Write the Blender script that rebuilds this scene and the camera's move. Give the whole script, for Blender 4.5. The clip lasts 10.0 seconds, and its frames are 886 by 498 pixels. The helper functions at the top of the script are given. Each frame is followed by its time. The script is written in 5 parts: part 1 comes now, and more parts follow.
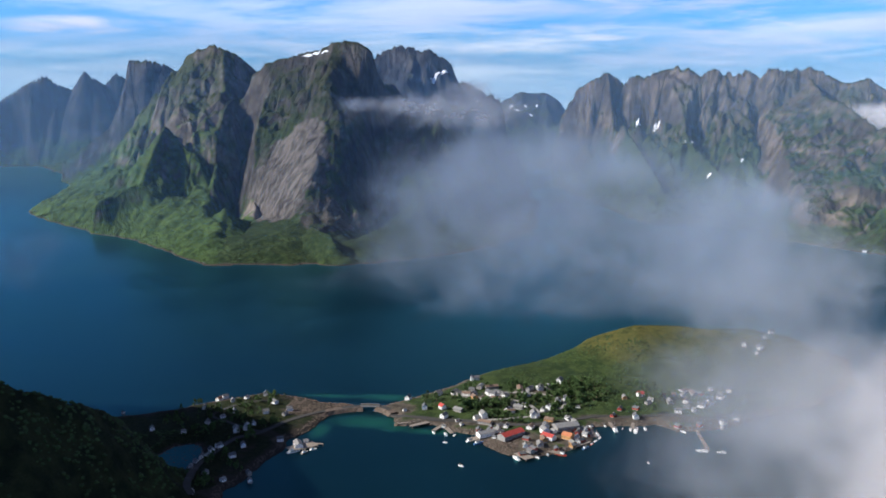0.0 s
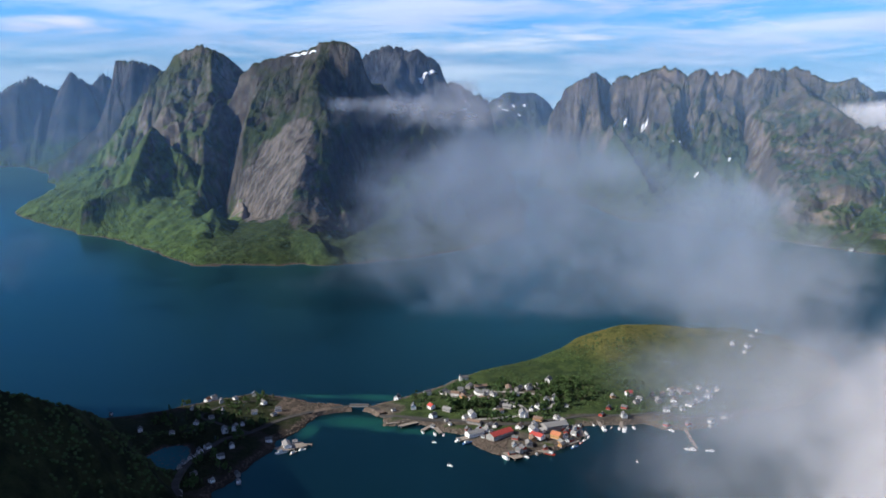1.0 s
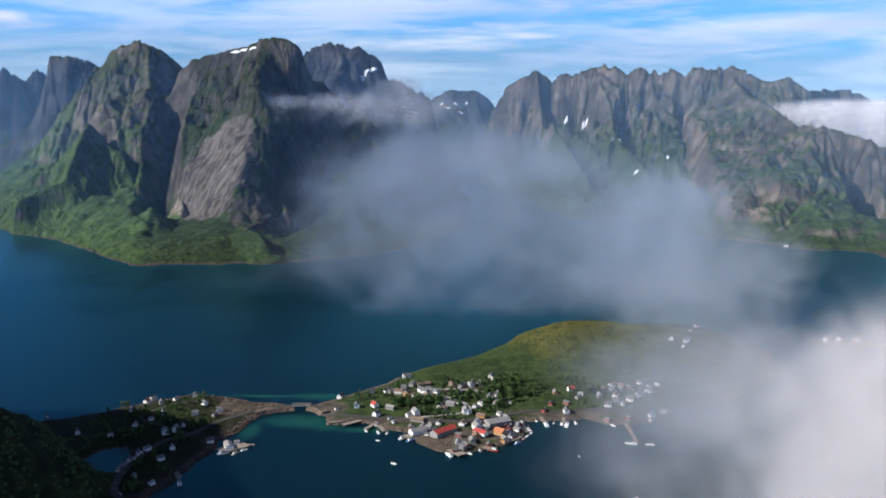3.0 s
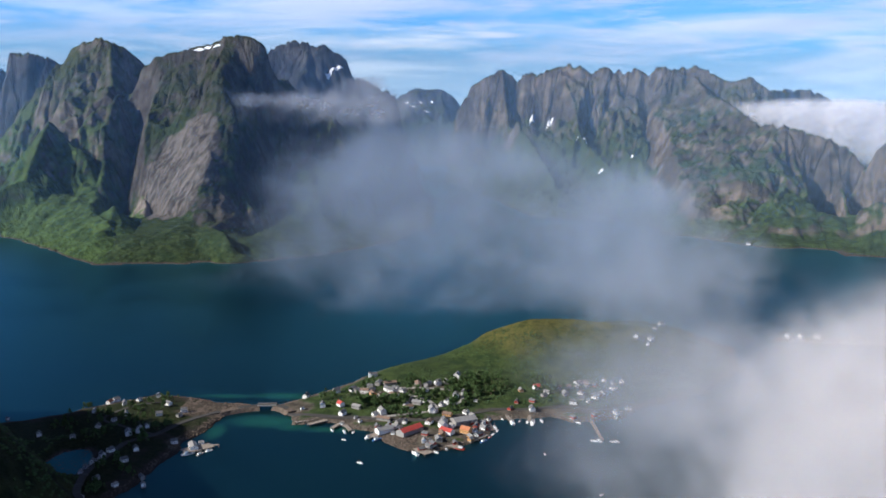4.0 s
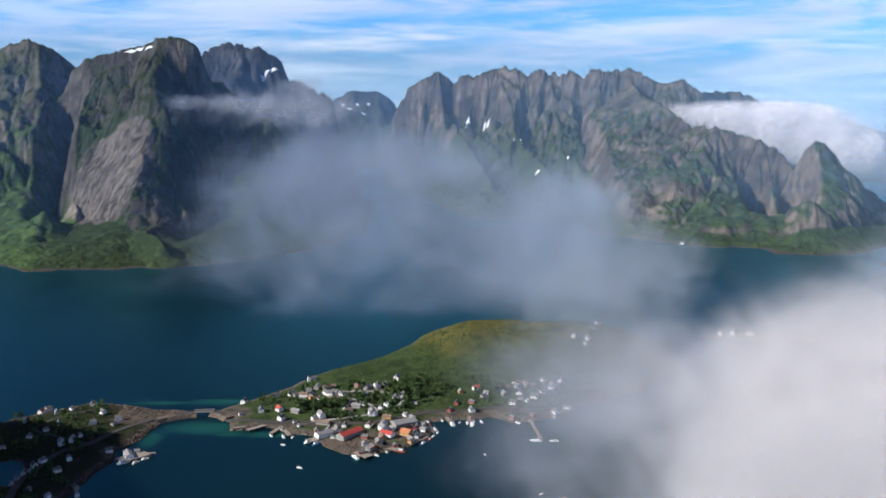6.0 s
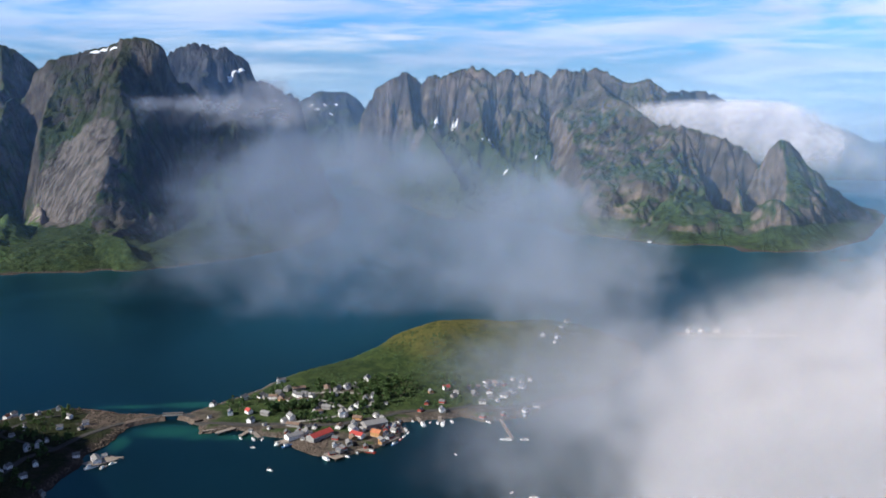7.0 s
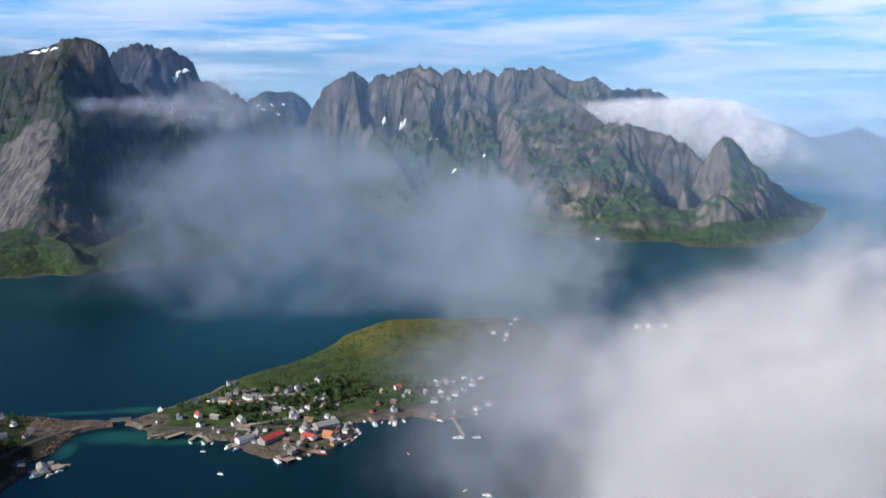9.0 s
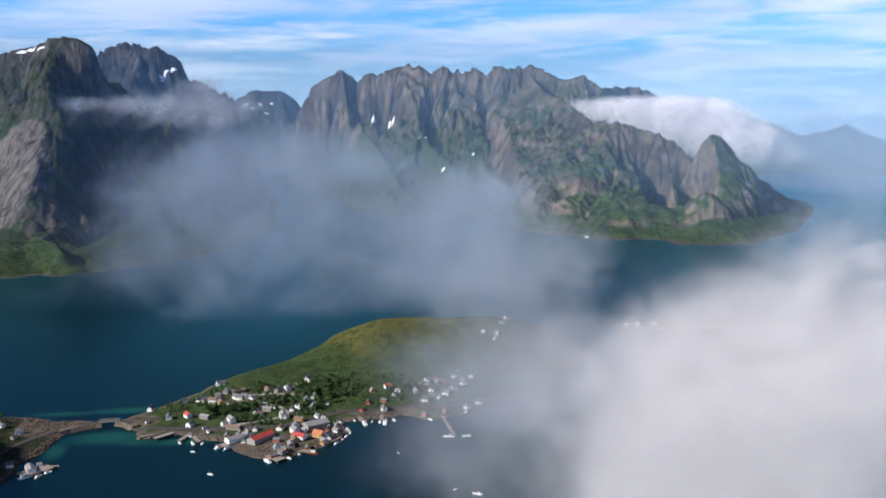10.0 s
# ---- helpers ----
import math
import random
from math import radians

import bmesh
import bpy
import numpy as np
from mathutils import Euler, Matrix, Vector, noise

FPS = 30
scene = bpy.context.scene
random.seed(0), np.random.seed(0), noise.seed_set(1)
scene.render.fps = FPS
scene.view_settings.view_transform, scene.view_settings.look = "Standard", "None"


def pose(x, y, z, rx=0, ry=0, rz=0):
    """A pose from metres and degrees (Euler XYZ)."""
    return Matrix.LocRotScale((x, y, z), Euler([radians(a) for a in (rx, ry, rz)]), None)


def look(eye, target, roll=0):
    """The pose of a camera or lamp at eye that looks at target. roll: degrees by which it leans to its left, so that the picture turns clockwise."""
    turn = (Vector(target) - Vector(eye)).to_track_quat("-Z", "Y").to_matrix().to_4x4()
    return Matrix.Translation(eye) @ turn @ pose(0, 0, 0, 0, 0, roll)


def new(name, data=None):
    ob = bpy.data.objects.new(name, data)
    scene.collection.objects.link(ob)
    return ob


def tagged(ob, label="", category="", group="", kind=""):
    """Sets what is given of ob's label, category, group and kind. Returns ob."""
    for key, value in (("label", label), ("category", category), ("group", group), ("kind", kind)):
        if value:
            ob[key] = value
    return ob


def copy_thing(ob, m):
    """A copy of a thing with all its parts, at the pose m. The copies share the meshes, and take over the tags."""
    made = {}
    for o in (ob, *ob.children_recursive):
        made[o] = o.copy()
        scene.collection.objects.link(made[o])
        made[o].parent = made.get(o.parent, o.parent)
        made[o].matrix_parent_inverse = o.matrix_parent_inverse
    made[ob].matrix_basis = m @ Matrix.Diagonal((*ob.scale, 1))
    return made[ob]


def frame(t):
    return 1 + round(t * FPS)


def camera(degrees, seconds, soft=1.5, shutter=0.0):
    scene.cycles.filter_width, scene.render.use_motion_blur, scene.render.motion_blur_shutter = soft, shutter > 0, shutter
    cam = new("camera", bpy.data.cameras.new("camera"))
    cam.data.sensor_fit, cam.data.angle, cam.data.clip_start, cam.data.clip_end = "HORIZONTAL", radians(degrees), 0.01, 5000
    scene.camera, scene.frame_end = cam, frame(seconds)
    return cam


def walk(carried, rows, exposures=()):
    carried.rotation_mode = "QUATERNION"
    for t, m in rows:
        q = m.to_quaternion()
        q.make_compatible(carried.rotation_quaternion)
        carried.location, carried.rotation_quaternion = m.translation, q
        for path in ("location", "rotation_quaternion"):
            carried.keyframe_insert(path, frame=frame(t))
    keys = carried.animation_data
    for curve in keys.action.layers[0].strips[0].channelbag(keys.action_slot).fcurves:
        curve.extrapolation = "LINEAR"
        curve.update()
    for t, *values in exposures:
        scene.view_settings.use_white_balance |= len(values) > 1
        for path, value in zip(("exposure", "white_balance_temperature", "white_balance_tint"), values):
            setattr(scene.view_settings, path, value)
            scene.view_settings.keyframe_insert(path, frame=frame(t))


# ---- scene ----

# ---------------------------------------------------------------- camera
EYE = 420.0
cam = camera(47.3, 10.0, soft=1.7)
ROWS = [
    (0.0, 7.71, -9.86, 0.06), (0.5, 7.45, -9.87, 0.13), (1.0, 7.04, -9.87, 0.11), (1.5, 6.48, -9.88, 0.12),
    (2.0, 5.65, -9.91, 0.04), (2.5, 4.76, -9.95, -0.06), (4.0, 1.87, -10.06, -0.40), (4.5, 1.02, -10.04, -0.46),
    (5.0, 0.09, -10.00, -0.51), (5.5, -0.77, -9.94, -0.49), (7.0, -3.48, -9.90, -0.27), (7.5, -4.27, -9.93, -0.24),
    (8.0, -5.11, -9.95, -0.15), (8.5, -5.78, -9.95, -0.06), (9.0, -6.42, -9.94, 0.00), (9.5, -6.86, -9.95, 0.04),
    (10.0, -7.05, -10.01, 0.12),
]
walk(cam, [(t, pose(0, 0, EYE, 90 + pitch, roll, yaw)) for t, yaw, pitch, roll in ROWS], ((0.0, 0.0, 6080, 10), (10.0, 0.0, 6080, 10)))

# ---------------------------------------------------------------- light
SUN_EL, SUN_AZ = 33.3, -107.0      # degrees; azimuth from +y towards +x
scene.cycles.transparent_max_bounces = 160
sun_dir = Vector((math.sin(radians(SUN_AZ)) * math.cos(radians(SUN_EL)), math.cos(radians(SUN_AZ)) * math.cos(radians(SUN_EL)), math.sin(radians(SUN_EL))))
sun = new("sun", bpy.data.lights.new("sun", "SUN"))
sun.data.energy, sun.data.angle, sun.data.color = 8.0, radians(0.6), (1.0, 0.92, 0.80)
sun.matrix_world = look(tuple(sun_dir * 1000), (0, 0, 0))


def nodes_of(tree):
    tree.nodes.clear()

    def add(kind, **values):
        n = tree.nodes.new("ShaderNode" + kind)
        if "operation" in values:
            n.operation = values["operation"]
        if "data_type" in values:
            n.data_type = values["data_type"]
        if "blend_type" in values:
            n.blend_type = values["blend_type"]
        if "interpolation_type" in values:
            n.interpolation_type = values["interpolation_type"]
        if "sky_type" in values:
            n.sky_type, n.sun_disc = values["sky_type"], False
            n.sun_elevation, n.sun_rotation = radians(SUN_EL), radians(SUN_AZ)
            n.altitude, n.air_density, n.dust_density, n.ozone_density = 400.0, 1.0, 0.6, 2.5
        return n
    return add


CIRRUS = [(-27.4, 2.5, 3.6, 0.5, 1.6), (-26.5, 0.35, 3.0, 0.25, 0.8), (-5.5, 1.4, 6.5, 0.45, 1.3), (-1.0, 1.9, 4.0, 0.25, 1.3), (5.9, 2.1, 2.2, 0.22, 1.6), (7.0, 1.1, 5.0, 0.35, 0.9),
    (-10.4, 2.6, 1.2, 0.12, 1.0), (22.5, 0.35, 1.4, 0.25, 1.2), (20.8, 2.85, 2.0, 0.18, 1.2), (26.5, 2.1, 3.5, 0.22, 0.8)]


def make_world():
    world = bpy.data.worlds.new("sky")
    scene.world = world
    world.use_nodes = True
    tree = world.node_tree
    add, link = nodes_of(tree), tree.links.new
    out, bg = add("OutputWorld"), add("Background")
    sky = add("TexSky", sky_type="NISHITA")
    co = add("TexCoord")
    sep = add("SeparateXYZ")
    link(co.outputs["Generated"], sep.inputs[0])
    # high thin cirrus, drawn out along the horizon
    def streaks(sx, sz, lo, hi, seed):
        mp = add("Mapping")
        mp.inputs["Scale"].default_value = (sx, sx, sz)
        mp.inputs["Location"].default_value = (seed, seed * 0.7, seed * 1.3)
        mp.inputs["Rotation"].default_value = (0.0, radians(-1.0), 0.0)
        nz = add("TexNoise")
        nz.inputs["Scale"].default_value, nz.inputs["Detail"].default_value, nz.inputs["Roughness"].default_value, nz.inputs["Distortion"].default_value = 1.0, 9.0, 0.60, 0.5
        rg = add("MapRange", interpolation_type="SMOOTHSTEP")
        rg.inputs["From Min"].default_value, rg.inputs["From Max"].default_value = lo, hi
        link(co.outputs["Generated"], mp.inputs["Vector"])
        link(mp.outputs[0], nz.inputs["Vector"])
        link(nz.outputs["Fac"], rg.inputs["Value"])
        return rg
    a, b = streaks(5.0, 40.0, 0.37, 0.63, 7.9), streaks(16.0, 110.0, 0.46, 0.76, 8.4)
    add1 = add("Math", operation="MAXIMUM")
    link(a.outputs[0], add1.inputs[0])
    link(b.outputs[0], add1.inputs[1])
    amount = add("Math", operation="MULTIPLY")
    amount.inputs[1].default_value = 0.8
    around = add("Math", operation="ARCTAN2")
    link(sep.outputs["X"], around.inputs[0])
    link(sep.outputs["Y"], around.inputs[1])
    # the cover thickens from west to east
    east = add("MapRange", interpolation_type="SMOOTHSTEP")
    east.inputs["From Min"].default_value, east.inputs["From Max"].default_value, east.inputs["To Min"].default_value, east.inputs["To Max"].default_value = -0.55, 0.0, 0.5, 1.0
    link(around.outputs[0], east.inputs["Value"])
    cover = add("Math", operation="MULTIPLY")
    link(add1.outputs[0], cover.inputs[0])
    link(east.outputs[0], cover.inputs[1])
    add1 = cover
    # single streaks of cirrus: azimuth, elevation and half sizes in degrees, thickness
    fray = streaks(11.0, 75.0, 0.25, 0.75, 4.1)
    for az, el, wide, tall, much in CIRRUS:
        parts = []
        for source, middle, half in ((around.outputs[0], radians(az), radians(wide)), (sep.outputs["Z"], math.sin(radians(el)), radians(tall))):
            d, q = add("Math", operation="SUBTRACT"), add("Math", operation="DIVIDE")
            link(source, d.inputs[0])
            d.inputs[1].default_value = middle
            link(d.outputs[0], q.inputs[0])
            q.inputs[1].default_value = half
            p = add("Math", operation="MULTIPLY")
            link(q.outputs[0], p.inputs[0])
            link(q.outputs[0], p.inputs[1])
            parts.append(p)
        both, near, torn, more = add("Math", operation="ADD"), add("MapRange", interpolation_type="SMOOTHSTEP"), add("Math", operation="MULTIPLY"), add("Math", operation="MAXIMUM")
        link(parts[0].outputs[0], both.inputs[0])
        link(parts[1].outputs[0], both.inputs[1])
        near.inputs["From Min"].default_value, near.inputs["From Max"].default_value, near.inputs["To Min"].default_value, near.inputs["To Max"].default_value = 0.1, 1.6, much, 0.0
        link(both.outputs[0], near.inputs["Value"])
        link(near.outputs[0], torn.inputs[0])
        link(fray.outputs[0], torn.inputs[1])
        link(add1.outputs[0], more.inputs[0])
        link(torn.outputs[0], more.inputs[1])
        add1 = more
    thin = add("MapRange", interpolation_type="SMOOTHSTEP")
    thin.inputs["From Min"].default_value, thin.inputs["From Max"].default_value, thin.inputs["To Min"].default_value, thin.inputs["To Max"].default_value = 0.12, 0.45, 1.0, 0.25
    link(sep.outputs["Z"], thin.inputs["Value"])
    less = add("Math", operation="MULTIPLY")
    link(add1.outputs[0], less.inputs[0])
    link(thin.outputs[0], less.inputs[1])
    link(less.outputs[0], amount.inputs[0])
    mix = add("Mix", data_type="RGBA")
    link(amount.outputs[0], mix.inputs["Factor"])
    blue = add("Mix", data_type="RGBA", blend_type="MULTIPLY")
    blue.inputs["Factor"].default_value = 1.0
    blue.inputs["B"].default_value = (0.27, 0.62, 1.30, 1)
    link(sky.outputs[0], blue.inputs["A"])
    up = add("MapRange", interpolation_type="SMOOTHSTEP")
    up.inputs["From Min"].default_value, up.inputs["From Max"].default_value, up.inputs["To Min"].default_value, up.inputs["To Max"].default_value = 0.08, 0.42, 1.0, 0.30
    zenith = add("Mix", data_type="RGBA", blend_type="MULTIPLY")
    zenith.inputs["Factor"].default_value = 1.0
    link(sep.outputs["Z"], up.inputs["Value"])
    link(up.outputs[0], zenith.inputs["B"])
    link(blue.outputs["Result"], zenith.inputs["A"])
    link(zenith.outputs["Result"], mix.inputs["A"])
    # parts of the cover are grey-lilac and thicker, parts bright
    dull = streaks(1.6, 20.0, 0.40, 0.62, 2.7)
    tone = add("Mix", data_type="RGBA")
    link(dull.outputs[0], tone.inputs["Factor"])
    tone.inputs["A"].default_value, tone.inputs["B"].default_value = (6.6, 6.9, 7.4, 1), (4.5, 4.9, 6.3, 1)
    link(tone.outputs["Result"], mix.inputs["B"])
    # pale air towards the horizon and the hazy sea far beyond
    low = add("MapRange", interpolation_type="SMOOTHSTEP")
    low.inputs["From Min"].default_value, low.inputs["From Max"].default_value, low.inputs["To Min"].default_value, low.inputs["To Max"].default_value = -0.02, 0.026, 0.6, 0.0
    link(sep.outputs["Z"], low.inputs["Value"])
    haze = add("Mix", data_type="RGBA")
    link(low.outputs[0], haze.inputs["Factor"])
    link(mix.outputs["Result"], haze.inputs["A"])
    haze.inputs["B"].default_value = (4.0, 5.8, 7.4, 1)
    link(haze.outputs["Result"], bg.inputs["Color"])
    bg.inputs["Strength"].default_value = 0.15
    link(bg.outputs[0], out.inputs["Surface"])


make_world()

# ---------------------------------------------------------------- materials


def material(name, build):
    m = bpy.data.materials.new(name)
    m.use_nodes = True
    add, link = nodes_of(m.node_tree), m.node_tree.links.new
    out = add("OutputMaterial")
    link(build(add, link), out.inputs["Surface"])
    return m


def noise_node(add, link, scale, detail=4.0, rough=0.55, stretch=(1, 1, 1), coords="Position", distort=0.0):
    mp, nz = add("Mapping"), add("TexNoise")
    mp.inputs["Scale"].default_value = stretch
    if coords == "fall":
        src = add("Attribute")
        src.attribute_name, src = "fall", src.outputs["Vector"]
    else:
        src = add("NewGeometry").outputs["Position"] if coords == "Position" else add("TexCoord").outputs[coords]
    link(src, mp.inputs["Vector"])
    link(mp.outputs[0], nz.inputs["Vector"])
    nz.inputs["Scale"].default_value, nz.inputs["Detail"].default_value, nz.inputs["Roughness"].default_value, nz.inputs["Distortion"].default_value = scale, detail, rough, distort
    return nz.outputs["Fac"]


def ramp(add, link, value, lo, hi, a=0.0, b=1.0):
    r = add("MapRange", interpolation_type="SMOOTHSTEP")
    r.inputs["From Min"].default_value, r.inputs["From Max"].default_value, r.inputs["To Min"].default_value, r.inputs["To Max"].default_value = lo, hi, a, b
    link(value, r.inputs["Value"])
    return r.outputs[0]


def mixed(add, link, fac, a, b):
    m = add("Mix", data_type="RGBA")
    for v, socket in ((fac, m.inputs["Factor"]), (a, m.inputs["A"]), (b, m.inputs["B"])):
        if isinstance(v, tuple):
            socket.default_value = (*v, 1)
        elif isinstance(v, float):
            socket.default_value = v
        else:
            link(v, socket)
    return m.outputs["Result"]


def math_node(add, link, op, a, b):
    m = add("Math", operation=op)
    for v, socket in ((a, m.inputs[0]), (b, m.inputs[1])):
        if isinstance(v, (int, float)):
            socket.default_value = v
        else:
            link(v, socket)
    return m.outputs[0]


def surface(add, link, color, rough=0.9, bump=None, strength=0.5, distance=1.0, metal=0.0, spec=0.3):
    p = add("BsdfPrincipled")
    if isinstance(color, tuple):
        p.inputs["Base Color"].default_value = (*color, 1)
    else:
        link(color, p.inputs["Base Color"])
    if isinstance(rough, float):
        p.inputs["Roughness"].default_value = rough
    else:
        link(rough, p.inputs["Roughness"])
    p.inputs["Metallic"].default_value = metal
    p.inputs["Specular IOR Level"].default_value = spec
    if bump is not None:
        b = add("Bump")
        b.inputs["Strength"].default_value, b.inputs["Distance"].default_value = strength, distance
        link(bump, b.inputs["Height"])
        link(b.outputs[0], p.inputs["Normal"])
    return p.outputs[0]


SLABS = [(-770, 2570, 120, 130)]
CLIFF = (-590, 2430, 120, 110)


def mountain_material(name, rock_a, rock_b, green_a, green_b, steep_lo, steep_hi, top, pale=(0.42, 0.36, 0.32), lush=0.34, tall=230.0, heath=(0.048, 0.050, 0.020)):
    """Bare rock on the steep parts, grass and heath on the gentle ones, thinning out with height."""
    def build(add, link):
        geo = add("NewGeometry")
        sep_n, sep_p = add("SeparateXYZ"), add("SeparateXYZ")
        link(geo.outputs["Normal"], sep_n.inputs[0])
        link(geo.outputs["Position"], sep_p.inputs[0])
        big = noise_node(add, link, 0.006, 5.0, 0.6)
        mid = noise_node(add, link, 0.03, 6.0, 0.65, distort=0.6)
        streak = noise_node(add, link, 0.040, 6.0, 0.66, (1.0, 0.36, 0.26), "fall", 0.5)
        fine = noise_node(add, link, 0.16, 5.0, 0.7)
        thin = noise_node(add, link, 0.13, 5.0, 0.66, (1.0, 0.30, 0.22), "fall", 0.4)
        broad = noise_node(add, link, 0.011, 4.0, 0.6, (1.0, 1.0, 0.45), distort=0.5)
        rock = mixed(add, link, ramp(add, link, streak, 0.32, 0.66), rock_a, rock_b)
        rock = mixed(add, link, ramp(add, link, broad, 0.42, 0.60, 0.0, 0.6), rock, tuple(0.55 * c for c in rock_a))
        rock = mixed(add, link, ramp(add, link, thin, 0.5, 0.72, 0.0, 0.6), rock, tuple(0.4 * c for c in rock_a))
        rock = mixed(add, link, ramp(add, link, big, 0.50, 0.68, 0.0, 0.75), rock, pale)
        rock = mixed(add, link, ramp(add, link, fine, 0.50, 0.68, 0.0, 0.55), rock, tuple(0.4 * c for c in rock_a))
        green = mixed(add, link, ramp(add, link, mid, 0.35, 0.65), green_a, green_b)
        green = mixed(add, link, ramp(add, link, sep_p.outputs["Z"], 0.25 * top, 0.7 * top, 0.0, 0.8), green, heath)
        shrub = noise_node(add, link, 0.10, 6.0, 0.72)
        green = mixed(add, link, ramp(add, link, shrub, 0.46, 0.62, 0.0, 0.75), green, tuple(0.4 * c for c in green_a))
        # steepness, roughened by the noises, and the height at which plants give out
        slope = math_node(add, link, "ADD", sep_n.outputs["Z"], math_node(add, link, "MULTIPLY", math_node(add, link, "SUBTRACT", mid, 0.5), 0.75))
        slope = math_node(add, link, "ADD", slope, math_node(add, link, "MULTIPLY", math_node(add, link, "SUBTRACT", big, 0.5), 1.15))
        high = math_node(add, link, "SUBTRACT", ramp(add, link, sep_p.outputs["Z"], top * 0.25, top, 0.0, 0.2), ramp(add, link, sep_p.outputs["Z"], 30.0, tall, lush, 0.0))
        def spot(x, y, rx, ry):
            dx = math_node(add, link, "DIVIDE", math_node(add, link, "SUBTRACT", sep_p.outputs["X"], x), rx)
            dy = math_node(add, link, "DIVIDE", math_node(add, link, "SUBTRACT", sep_p.outputs["Y"], y), ry)
            d = math_node(add, link, "ADD", math_node(add, link, "MULTIPLY", dx, dx), math_node(add, link, "MULTIPLY", dy, dy))
            d = math_node(add, link, "ADD", d, math_node(add, link, "MULTIPLY", math_node(add, link, "SUBTRACT", mid, 0.5), 1.4))
            return math_node(add, link, "MULTIPLY", ramp(add, link, d, 0.4, 1.2, 1.0, 0.0), ramp(add, link, sep_p.outputs["Z"], 24.0, 44.0))
        bare = spot(*SLABS[0])
        rock = mixed(add, link, math_node(add, link, "MULTIPLY", bare, ramp(add, link, thin, 0.40, 0.58, 0.85, 0.1)), rock, pale)
        high = math_node(add, link, "ADD", high, math_node(add, link, "MAXIMUM", bare, math_node(add, link, "MULTIPLY", spot(*CLIFF), 0.6)))
        plants = ramp(add, link, math_node(add, link, "SUBTRACT", slope, high), steep_lo, steep_hi)
        color = mixed(add, link, plants, rock, green)
        shore = ramp(add, link, sep_p.outputs["Z"], 1.2, 2.6, 1.0, 0.0)
        color = mixed(add, link, shore, color, (0.058, 0.050, 0.042))
        height = math_node(add, link, "ADD", math_node(add, link, "ADD", streak, math_node(add, link, "MULTIPLY", thin, 0.45)), math_node(add, link, "MULTIPLY", fine, 0.2))
        return surface(add, link, color, 0.95, height, 1.0, 16.0, spec=0.15)
    return material(name, build)


M_ROCK = mountain_material("mountain_rock", (0.052, 0.046, 0.040), (0.198, 0.168, 0.140), (0.027, 0.052, 0.016), (0.070, 0.112, 0.031), 0.26, 0.62, 620.0, (0.23, 0.195, 0.168), 0.24, 230.0)
# Darker copy of mountain_rock: dimmer sunlight on this peak is put into the colour.
M_SUMMIT_DIMMED = mountain_material("dark_summit_rock", (0.034, 0.031, 0.029), (0.112, 0.097, 0.085), (0.018, 0.034, 0.012), (0.042, 0.064, 0.020), 0.28, 0.64, 620.0, (0.165, 0.145, 0.130), 0.20, 200.0, (0.036, 0.038, 0.016))
M_RANGE = mountain_material("range_rock", (0.048, 0.042, 0.036), (0.190, 0.156, 0.127), (0.023, 0.040, 0.013), (0.050, 0.078, 0.022), 0.31, 0.68, 480.0, (0.225, 0.176, 0.142), 0.38, 400.0, (0.056, 0.055, 0.025))
M_BUTTRESS = mountain_material("buttress_rock", (0.046, 0.040, 0.034), (0.178, 0.143, 0.115), (0.022, 0.038, 0.012), (0.046, 0.074, 0.020), 0.54, 0.84, 560.0, (0.215, 0.164, 0.132), 0.0, 100.0, (0.046, 0.054, 0.020))
# Far peaks: distance haze and shade are put into these blue, dark rock colours.
M_FAR_HAZED = mountain_material("far_rock", (0.024, 0.027, 0.034), (0.062, 0.067, 0.078), (0.026, 0.045, 0.016), (0.045, 0.075, 0.022), 0.60, 0.90, 420.0, (0.105, 0.103, 0.108))


YARDS = [(-68, 1100, 52, 36), (0, 1133, 28, 38), (-20, 1158, 36, 14), (-130, 1160, 70, 10), (60, 1200, 60, 11), (140, 1205, 70, 11), (-110, 1258, 40, 14), (-60, 1275, 40, 12), (-225, 1200, 30, 26)]


